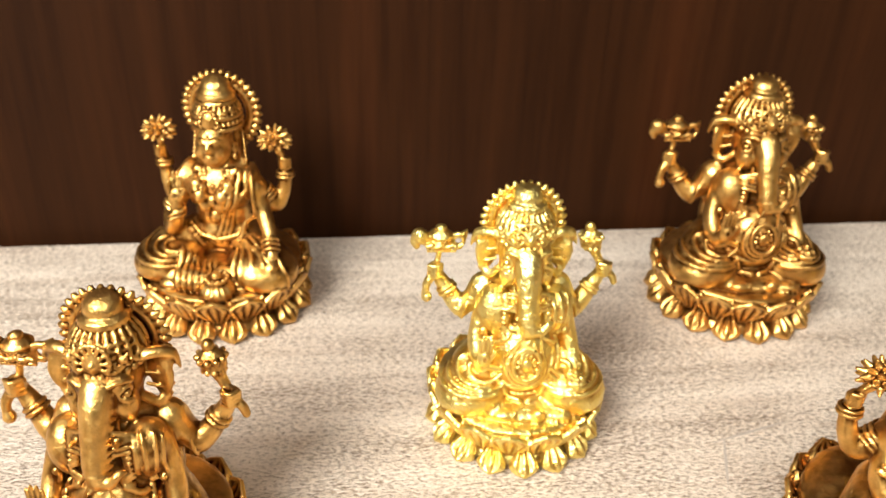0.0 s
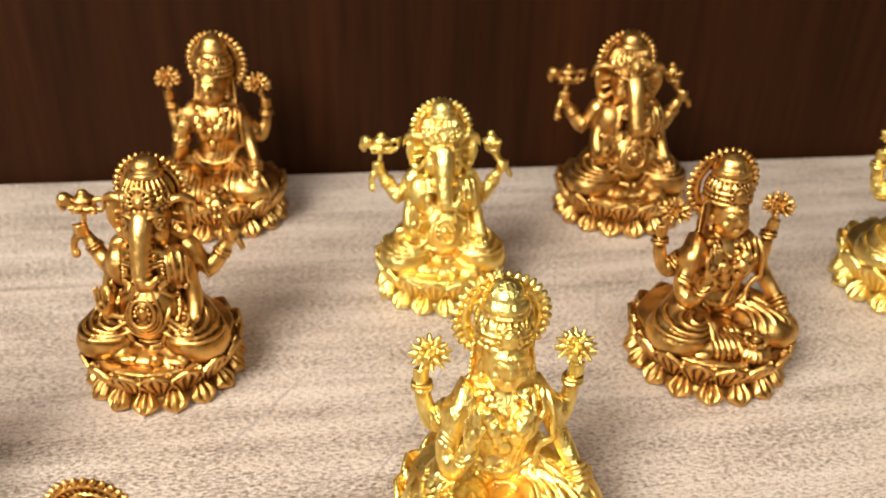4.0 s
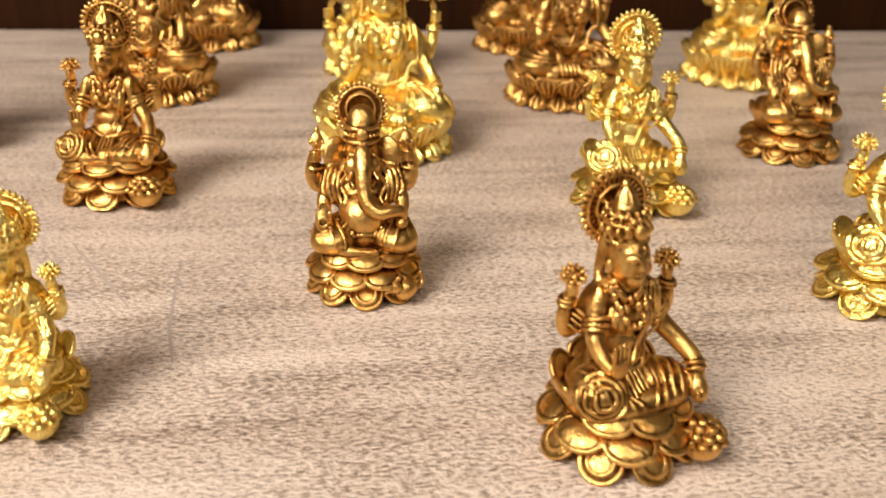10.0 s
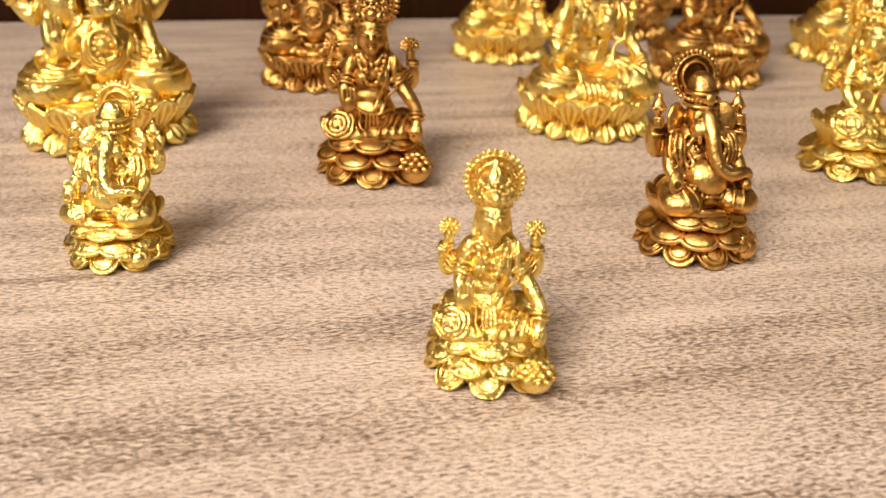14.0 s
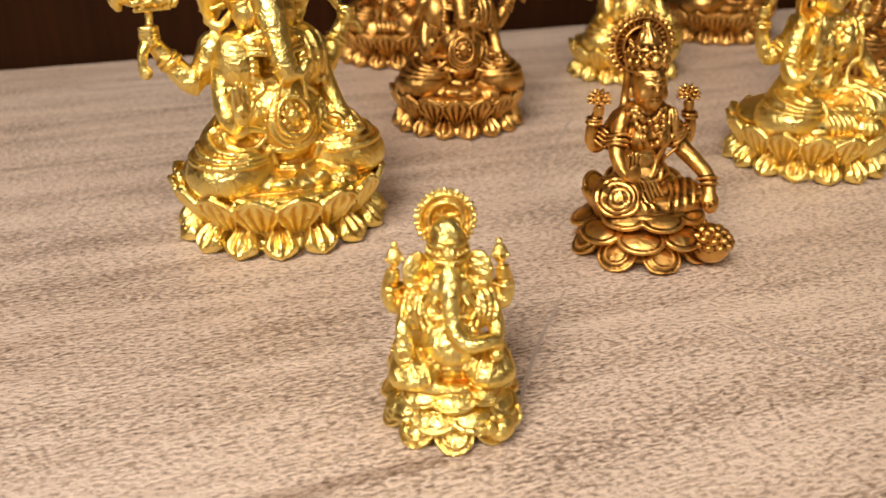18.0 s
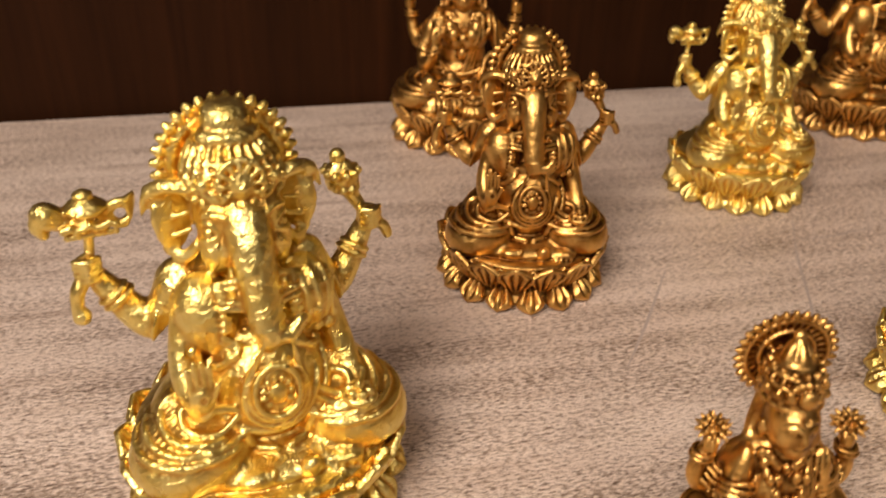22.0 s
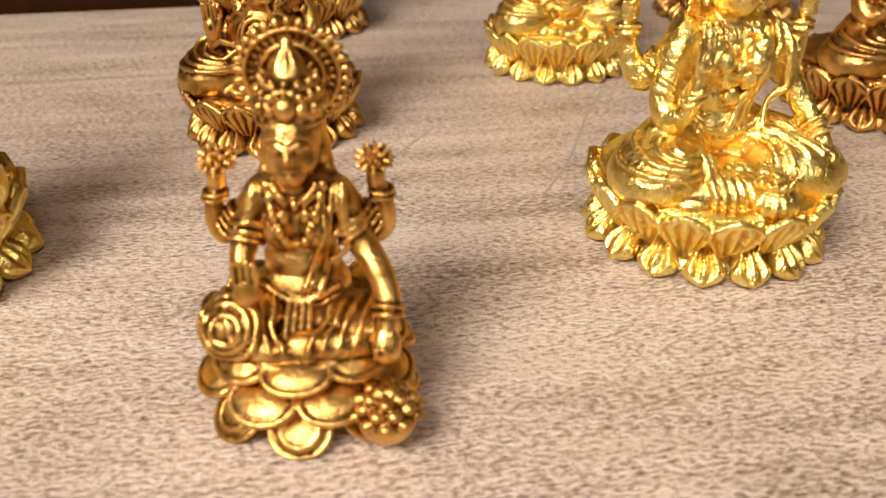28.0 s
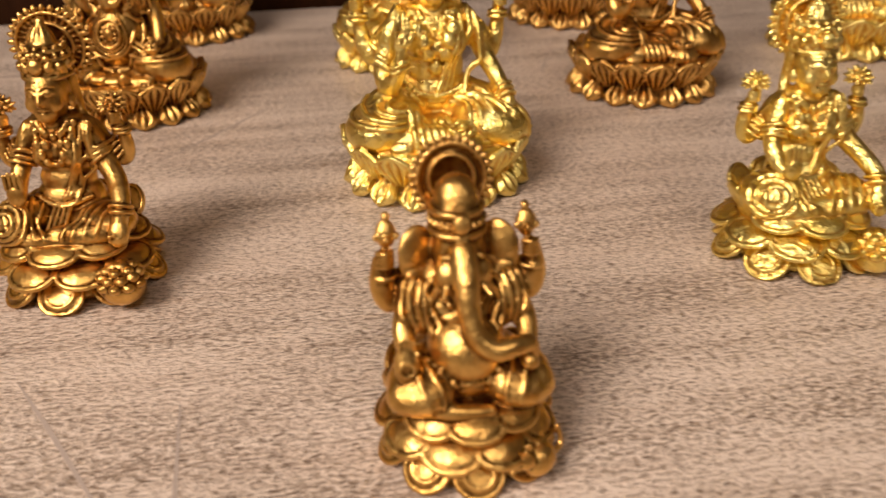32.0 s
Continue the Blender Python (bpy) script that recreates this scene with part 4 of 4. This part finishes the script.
def lady_small():
    k = Clay()
    k.ball((0, 1.5, 10.8), (8.8, 7, 3.0))
    k.ball((-6.4, -2.4, 12.2), (5.0, 5.2, 3.7), turn=(0, -8, -20))
    k.ball((6.4, -2.2, 11.4), (4.6, 5.0, 3.0), turn=(0, 8, 20))
    k.tube([(-8, -4.8, 11), (-3, -6.8, 10.4), (3, -7.0, 10.2)], (2.4, 1.7, 1.3))
    k.tube([(8, -4.6, 10.8), (4, -6.2, 10.8), (0, -6.2, 11)], (2.4, 2.1, 1.6))
    k.ball((0, 1.8, 14.4), (5.6, 4.0, 3.6))
    k.ball((0, 2.0, 17.6), (4.5, 3.3, 3.6))
    k.ball((0, 2.0, 21.6), (4.7, 3.3, 3.5))
    k.ball((0, 2.4, 24.2), (5.8, 3.0, 2.2))
    k.tube([(0, 2.4, 24.6), (0, 2.2, 27.6)], (1.8, 1.6))
    k.ball((0, 0.9, 29.5), (3.2, 3.6, 4.0), n=20)
    k.ball((0, -1.0, 26.9), (1.7, 1.4, 1.4))
    k.tube([(0, -2.5, 30.6), (0, -3.1, 29.0), (0, -2.9, 28.7)], (0.28, 0.42, 0.36), n=8)
    for s in (-1, 1):
        k.ball((s * 1.6, -1.2, 28.4), (1.25, 1.0, 1.3))
    for s in (-1, 1):
        k.ball((s * 2.0, -0.5, 22), (1.8, 1.8, 1.8))
        k.tube([(s * 5.4, 2.8, 24.2), (s * 8.4, 3.2, 20.0), (s * 9.6, 3.0, 21.6), (s * 9.5, 2.7, 24.4), (s * 8.9, 2.5, 26.6)], (1.6, 1.35, 1.25, 1.05, 0.85))
        k.tube([(s * 2.4, 3.6, 31), (s * 3.1, 3.8, 27), (s * 3.9, 2.8, 24.8)], (1.1, 0.9, 0.7))
    k.tube([(-5.0, 1.4, 24), (-6.1, -0.9, 19.6), (-5.6, -3.8, 17.0), (-4.8, -5.4, 16.8)], (1.8, 1.5, 1.2, 0.9))
    k.tube([(5.0, 1.4, 24), (6.9, 0.8, 20.0), (8.8, -1.4, 17.6), (10.0, -4.6, 15.4), (9.8, -6.4, 12.4)], (1.9, 1.75, 1.6, 1.45, 1.2))
    k.lathe([(0.5, 31.4), (3.5, 31.8), (3.8, 33.0), (3.7, 34.4), (3.0, 34.9), (3.1, 35.6), (2.9, 36.4), (2.0, 36.8), (1.8, 37.6), (1.2, 38.8), (0.4, 39.8)], at=(0, 2.2, 0), n=28)
    k.fuse(0.33, 2)
    lotus_mound(k, 12.6, 3, 8, 9.4)
    # the round fruit at the front
    k.ball((9.6, -9.8, 3.6), 3.5, n=22)
    for tier, (z, r, n) in enumerate(((4.4, 3.3, 10), (5.6, 2.75, 9), (6.6, 1.85, 6), (7.1, 0.7, 3))):
        for i in range(n):
            k.ball(polar(r, 360 * (i + 0.5 * tier) / n, z) + (9.6, -9.8, 0), (1.0, 1.0, 0.75), n=8)
    # crown tiers and fan halo
    for z, r in ((31.9, 3.6), (34.6, 3.5), (35.9, 3.05)):
        k.hoop((0, 2.2, z), (0, 0, 1), r, 0.3, n=30)
        n = int(r * 4.5)
        for i in range(n):
            k.bead(polar(r - 0.05, 360 * i / n, z + 0.65) + (0, 2.2, 0), 0.36)
    k.ball((0, 2.4, 39.9), (0.8, 0.8, 1.0), n=10)
    k.ball((0, -1.8, 34.0), (1.15, 0.8, 1.3), n=10)
    for i in range(9):
        d = np.radians(-110 + 27.5 * i)
        k.ball((1.9 * np.sin(d), -1.4 + 0.12 * abs(i - 4), 34.0 + 1.8 * np.cos(d)), 0.5, n=7)
    for i in range(14):
        k.ball(polar(3.7, 360 * i / 14, 33.6) + (0, 2.2, 0), (0.6, 0.6, 0.7), n=8)
    for i in range(10):
        k.tube([polar(1.8, 36 * i, 37.2) + (0, 2.2, 0), polar(1.4, 36 * i, 38.4) + (0, 2.2, 0), polar(0.5, 36 * i, 39.6) + (0, 2.2, 0)], 0.22, n=5, steps=2)
    for s in (-1, 1):
        k.ball(k.on((s * 1.35, -2.8, 30.1), -0.08), (0.62, 0.32, 0.27), n=8)
        k.drape([(s * 0.45, -3.0, 30.1), (s * 1.35, -2.9, 30.6), (s * 2.3, -1.9, 30.1)], 0.17, lift=0.35, steps=4, n=5)
        k.drape([(s * 0.4, -3.0, 31.1), (s * 1.35, -2.8, 31.5), (s * 2.5, -1.6, 31.0)], 0.2, lift=0.25, steps=4, n=5)
        k.ball((s * 3.2, 1.2, 28.2), (0.6, 0.7, 1.1), n=8)
        fist(k, (s * 8.7, 2.3, 27.3), 1.05)
        k.tube([(s * 8.7, 2.3, 27.6), (s * 8.6, 2.3, 29)], (0.45, 0.7), n=7)
        bloom(k, (s * 8.6, 2.3, 29.4), 2.2)
        bangle(k, (s * 9.2, 2.6, 25.6), (s * 8.9, 2.5, 26.8), 1.3, 0.3)
        bangle(k, (s * 9.35, 2.65, 24.9), (s * 8.9, 2.5, 26.8), 1.36, 0.3)
        for j in range(4):
            bangle(k, (s * (6.4 + 0.45 * j), 2.9, 22.8 - 0.62 * j), (s * 8.4, 3.2, 20.0), 1.85, 0.28)
        if s < 0:
            swirl(k, (-7.2, -5.8, 12.8), (-0.45, -0.75, 0.65), (1.2, 2.4, 3.7), 0.42, (40, 380))
        for j in range(4):
            k.drape([(s * (8.5 - 1.7 * j), -0.4 - 0.7 * j, 14.6 - 0.1 * j), (s * (7.4 - 1.7 * j), -4.2 - 0.7 * j, 13.8 - 0.2 * j), (s * (6 - 1.6 * j), -7.2 - 0.2 * j, 11 - 0.1 * j)], 0.3)
    k.ball(k.on((0, -2.6, 27.7), -0.05), (0.66, 0.3, 0.2), n=8)
    k.ball(k.on((0, -2.4, 27.25), -0.05), (0.5, 0.3, 0.2), n=8)
    k.bead((0, -2.95, 32.0), 0.32)
    garland(k, (-2.4, -0.2, 25.6), (2.4, -0.2, 25.6), 1.4, 0.52, 13, 1.7)
    garland(k, (-3.2, 0.0, 25.6), (3.2, 0.0, 25.6), 4.8, 0.55, 19, 2.0)
    folds(k, (4.2, 0.2, 25.8), (1.4, -1.8, 15.4), (1.3, -0.9, 0), 4, 0.36, (2.0, 0.8, 0.5))
    strand(k, [(5.4, 0.4, 25.8), (4.9, -1.6, 22), (3.4, -1.9, 17.6), (2.2, -2.2, 14.6)], 0.46, 24)
    k.ball((-4.9, -6.0, 17.8), (1.5, 0.8, 2.0), n=12)
    for j in range(4):
        k.tube([(-6.0 + 0.74 * j, -6.1, 19.0), (-6.1 + 0.78 * j, -6.3, 21.2 + 0.4 * (j in (1, 2)))], (0.42, 0.32), n=6, steps=2)
    k.ball((9.7, -7.2, 11.4), (1.7, 1.2, 2.3), turn=(-25, 0, 0), n=12)
    for j in range(5):
        k.bead((9.2 + 0.7 * np.cos(j * 1.26), -8.3, 11.0 + 0.7 * np.sin(j * 1.26)), 0.4)
    bangle(k, (9.95, -5.3, 14.2), (9.8, -6.4, 12.4), 1.6, 0.32)
    bangle(k, (9.98, -4.8, 15.0), (9.8, -6.4, 12.4), 1.7, 0.32)
    for j in range(3):
        bangle(k, (-5.4 - 0.16 * j, 0.4 - 0.3 * j, 22.4 - 0.75 * j), (-6.1, -0.9, 19.6), 1.95, 0.3)
        bangle(k, (5.6 + 0.22 * j, 1.2 - 0.1 * j, 22.6 - 0.75 * j), (6.9, 0.8, 20.0), 1.95, 0.34)
    strand(k, [(-4.2, -1.0, 15.2), (0, -2.4, 14.2), (4.2, -1.0, 15.2)], 0.44, 17)
    for j in range(4):
        k.tube([(-1.2 + 0.8 * j, -2.6, 14.0), (-1.3 + 0.85 * j, -6.2, 11.9), (-1.2 + 0.8 * j, -8.2, 9.9)], 0.36, n=6, steps=3)
    for i in range(22):
        k.bead((-5 + 10 * ((i * 7) % 22) / 21, -7.6 + 0.4 * (i % 3), 9.6 + 0.35 * (i % 2)), 0.42)
    k.lean(0.1, 14.0)
    k.warp((0, 22, 26, 32.2, 35.2, 40.9), (0, 22, 28.2, 35.0, 38.0, 43.4), (0, 0, 0, 0, 0, 0.4), 4.6)
    fan_halo(k, (0, 6.9, 38.4), 6.2, 30)
    return k.cast("small_lady_figurine", 0.15, 130000)


def elephant_small():
    k = Clay()
    k.ball((0, 1.0, 11.4), (8.2, 6.4, 3.0))
    for s in (-1, 1):
        k.tube([(s * 3, 0, 11.8), (s * 6.5, -2.4, 11.6), (s * 7.6, -4.6, 11.2)], (3.2, 3.1, 2.4))
        k.ball((s * 5.0, 0.4, 19.6), (2.4, 3.0, 4.0), turn=(0, s * 10, 0))
        k.ball((s * 4.9, 1.0, 25.0), (2.6, 0.9, 3.4), turn=(0, 0, s * -25))
        k.ball((s * 1.9, -2.4, 24.0), (1.5, 1.6, 1.8))
        k.tube([(s * 5.2, 2.2, 22.6), (s * 8.0, 2.0, 19.2), (s * 9.2, 1.6, 21.2), (s * 9.0, 1.4, 24.0)], (1.8, 1.6, 1.5, 1.2))
        k.tube([(s * 5.0, 0.4, 21.8), (s * 7.2, -1.6, 17.6), (s * 6.8, -4.6, 15.0)], (1.7, 1.4, 1.1))
    k.ball((-5.6, -3.6, 11.4), (4.3, 4.4, 3.0), turn=(0, -8, -20))
    k.ball((5.6, -3.6, 11.2), (4.3, 4.4, 2.9), turn=(0, 8, 20))
    k.tube([(-5.0, -5.6, 10.0), (-2, -6.8, 9.7), (1.8, -7.0, 9.6)], (1.5, 1.1, 0.8))
    k.ball((0, 1.2, 18.4), (6.2, 4.3, 5.4))
    k.ball((0, 1.6, 22.2), (5.6, 3.4, 2.4))
    k.ball((0, -2.4, 15.2), (4.7, 4.3, 4.2), n=20)
    k.ball((0, 0.2, 25.4), (3.1, 3.5, 3.7), n=18)
    k.tube([(0, -2.6, 26.2), (0, -4.4, 23.4), (0.1, -5.4, 20.4), (0.8, -6.2, 18.2), (2.6, -6.8, 16.9), (4.8, -6.8, 17.2), (6.6, -6.2, 17.0), (7.2, -5.8, 16.0)], (1.7, 1.5, 1.35, 1.3, 1.25, 1.15, 1.0, 0.8))
    k.lathe([(0.5, 27.6), (3.0, 27.8), (3.1, 29.2), (2.8, 31.0), (2.4, 32.4), (1.7, 33.4), (0.9, 33.9), (0.4, 34)], at=(0, 0.6, 0), n=28)
    k.fuse(0.32, 2)
    lotus_mound(k, 10.8, 3, 9, 8.6)
    fan_halo(k, (0, 3.2, 32.4), 4.9, 30, cup=1.3, ribbed=0.0)
    for z, r in ((28.0, 3.2), (30.4, 3.0)):
        k.hoop((0, 0.6, z), (0, 0, 1), r, 0.38, n=30)
    for i in range(24):
        k.bead(polar(3.25, 15 * i, 29.1) + (0, 0.6, 0), 0.36)
    k.ball((0, -2.9, 29.6), (1.1, 0.6, 1.2), n=9)
    for s in (-1, 1):
        k.ball((s * 2.0, -2.9, 26.0), (0.6, 0.35, 0.35), n=8)
        k.tube([(s * 1.9, -3.2, 23.2), (s * 2.7, -4.6, 22.2)], (0.55, 0.3), n=7)
        fist(k, (s * 8.6, 1.0, 24.8), 1.15)
        k.ball((s * 8.3, 1.4, 27.4), (1.3, 1.0, 1.7), n=10)
        k.bead((s * 8.2, 1.4, 29.4), 0.6)
        for j in range(5):
            k.bead(polar(1.25, 72 * j, 27.2) + (s * 8.3, 1.4, 0), 0.45)
        bangle(k, (s * 8.8, 1.5, 22.6), (s * 8.7, 1.4, 24.0), 1.4, 0.3)
        for j in range(5):
            k.drape([(s * (3.0 + 0.85 * j), -1.8 + 0.3 * j, 23.6 - 0.2 * j), (s * (3.6 + 0.9 * j), -3.4 + 0.5 * j, 20.6), (s * (3.2 + 0.9 * j), -3.6 + 0.5 * j, 17.0)], 0.4)
        for j in range(2):
            k.drape([(s * (7.5 - 1.6 * j), -1.4 - 0.6 * j, 14.2), (s * (6.4 - 1.6 * j), -4.6 - 0.5 * j, 13.6 - 0.2 * j), (s * (5.2 - 1.5 * j), -7.0, 10.8)], 0.3)
    garland(k, (-3.0, -2.0, 22.6), (3.0, -2.0, 22.6), 3.4, 0.42, 17, 2.4)
    k.ball((-7.4, -5.4, 15.4), (1.5, 0.8, 2.6), n=14)
    k.hoop((-7.4, -6.1, 15.2), (0, 1, 0), 0.9, 0.24, n=14, m=5)
    palm(k, (-7.3, -5.6, 16.2), 1.0)
    k.ball((6.8, -5.6, 14.6), (1.2, 1.2, 1.1), n=10)
    strand(k, [(-4.6, -3.0, 12.8), (0, -6.4, 12.2), (4.6, -3.0, 12.8)], 0.4, 17)
    # a small mouse beside the seat
    k.ball((7.4, -8.2, 2.6), (2.4, 1.9, 2.0), turn=(0, -20, 35), n=12)
    k.ball((5.4, -9.4, 3.6), (1.3, 1.1, 1.2), n=10)
    k.tube([(4.6, -9.8, 3.4), (3.6, -10.4, 3.0)], (0.6, 0.25), n=7)
    for s in (-1, 1):
        k.ball((5.7 + 0.3 * s, -9.2 + 0.5 * s, 4.9), (0.5, 0.3, 0.6), n=8)
    k.tube([(9.2, -7.2, 2.0), (10.6, -6.0, 2.6), (10.4, -5.2, 4.6)], (0.5, 0.4, 0.3), n=7)
    k.lean(0.22, 11.0)
    return k.cast("small_elephant_figurine", 0.15, 130000)


CASTINGS = {"elephant": elephant_large(), "lady": lady_large(), "small_lady": lady_small(), "small_elephant": elephant_small()}
POLISHED = {name: me.copy() for name, me in CASTINGS.items()}
for name in CASTINGS:
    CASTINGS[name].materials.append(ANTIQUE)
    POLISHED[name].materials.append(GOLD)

WORDS = {
    "elephant": "four-armed elephant-headed seated figurine on a lotus base",
    "lady": "four-armed seated lady figurine with lotus flowers",
    "small_lady": "small seated lady figurine with fan halo and fruit",
    "small_elephant": "small elephant-headed figurine on a tiered lotus base",
}


def figurine(kind, bright, x, y, turn, wide, high):
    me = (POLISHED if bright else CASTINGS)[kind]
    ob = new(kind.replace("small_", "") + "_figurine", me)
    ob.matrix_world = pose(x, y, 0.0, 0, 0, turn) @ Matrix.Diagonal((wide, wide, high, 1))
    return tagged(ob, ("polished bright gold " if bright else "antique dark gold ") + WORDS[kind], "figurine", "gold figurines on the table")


# kind, polished, place on the table, turn, width and height against the casting
FIGURINES = (
    ("lady", False, -0.0661, 0.1879, -5, 1.108, 1.11),
    ("elephant", False, 0.0767, 0.2009, 7.6, 1.125, 1.115),
    ("elephant", True, 0.0120, 0.1442, 6.4, 0.958, 0.99),
    ("elephant", False, -0.0582, 0.0978, 0, 0.955, 0.985),
    ("lady", False, 0.0846, 0.1089, 12, 1.03, 1.022),
    ("lady", True, 0.0247, 0.0467, 7.9, 0.985, 1.005),
    ("elephant", True, -0.1096, 0.0334, 21.8, 1.095, 1.10),
    ("lady", True, 0.1614, 0.1501, -2, 1.135, 1.14),
    ("small_lady", False, -0.0378, 0.0045, 0.8, 1.066, 1.01),
    ("small_lady", True, 0.0885, 0.0084, 5, 1.06, 1.02),
    ("small_elephant", False, 0.0278, -0.0402, 8, 1.023, 1.017),
    ("small_lady", True, -0.0192, -0.0832, -5, 0.73, 0.73),
    ("small_lady", False, 0.0693, -0.0862, 23.6, 0.89, 0.885),
    ("small_elephant", False, 0.1451, 0.0526, 7.4, 1.22, 1.22),
    ("small_elephant", True, -0.0853, -0.0427, -6, 0.88, 0.84),
    ("small_lady", True, 0.1309, -0.0397, -4, 1.02, 1.02),
)
for row in FIGURINES:
    figurine(*row)

# ---------------------------------------------------------------- pencil scratches and pen strokes on the table


def stroke(name, pts, width, mat, label, category):
    """A thin flat mark drawn on the table along pts, tapering at its ends."""
    pts = np.array([(x, y, 0.0) for x, y in pts])
    t = np.linspace(0, len(pts) - 1, 14)
    line = np.stack([np.interp(t, range(len(pts)), pts[:, i]) for i in range(3)], -1)
    line[1:-1] = (line[:-2] + line[1:-1] + line[2:]) / 3
    d = np.gradient(line, axis=0)
    side = np.stack([-d[:, 1], d[:, 0], 0 * d[:, 0]], -1)
    side /= np.linalg.norm(side, axis=1)[:, None]
    w = width * 0.5 * (0.25 + 0.75 * np.sin(np.pi * np.linspace(0.03, 0.97, len(line))))[:, None]
    k = Clay()
    top, low = np.array((0, 0, 0.00006)), np.array((0, 0, 0.00001))
    k.grid(np.stack([line - side * w + low, line + side * w + low, line + side * w + top, line - side * w + top], 1))
    me = k.mesh(name)
    me.materials.append(mat)
    return tagged(new(name, me), label, category)


for pts in (
    ((-0.0364, -0.0265), (-0.0262, -0.0386), (-0.0150, -0.0524)),
    ((-0.0116, -0.0319), (-0.0052, -0.0592), (-0.0011, -0.0703)),
    ((-0.0221, 0.0969), (-0.0320, 0.0765), (-0.0409, 0.0598)),
    ((0.0219, 0.1238), (0.0140, 0.1033), (0.0064, 0.0770), (-0.0014, 0.0600)),
    ((0.0187, 0.1120), (0.0286, 0.1139), (0.0426, 0.1189)),
    ((-0.0577, -0.0099), (-0.0693, -0.0298), (-0.0810, -0.0564)),
    ((0.0609, 0.1406), (0.0581, 0.1264)),
    ((0.0583, 0.1394), (0.0772, 0.1478)),
):
    stroke("pencil_line", pts, 0.0007, PENCIL, "faint grey pencil line drawn on the laminate", "pencil line")
for pts in (((-0.0037, -0.1182), (-0.0040, -0.1203), (-0.0052, -0.1226)), ((0.0027, -0.1159), (0.0028, -0.1198), (0.0020, -0.1226)), ((0.0051, -0.1136), (0.0055, -0.1198), (0.0072, -0.1206))):
    stroke("pen_stroke", pts, 0.0011, INK, "pale blue pen stroke on the laminate", "pen stroke")
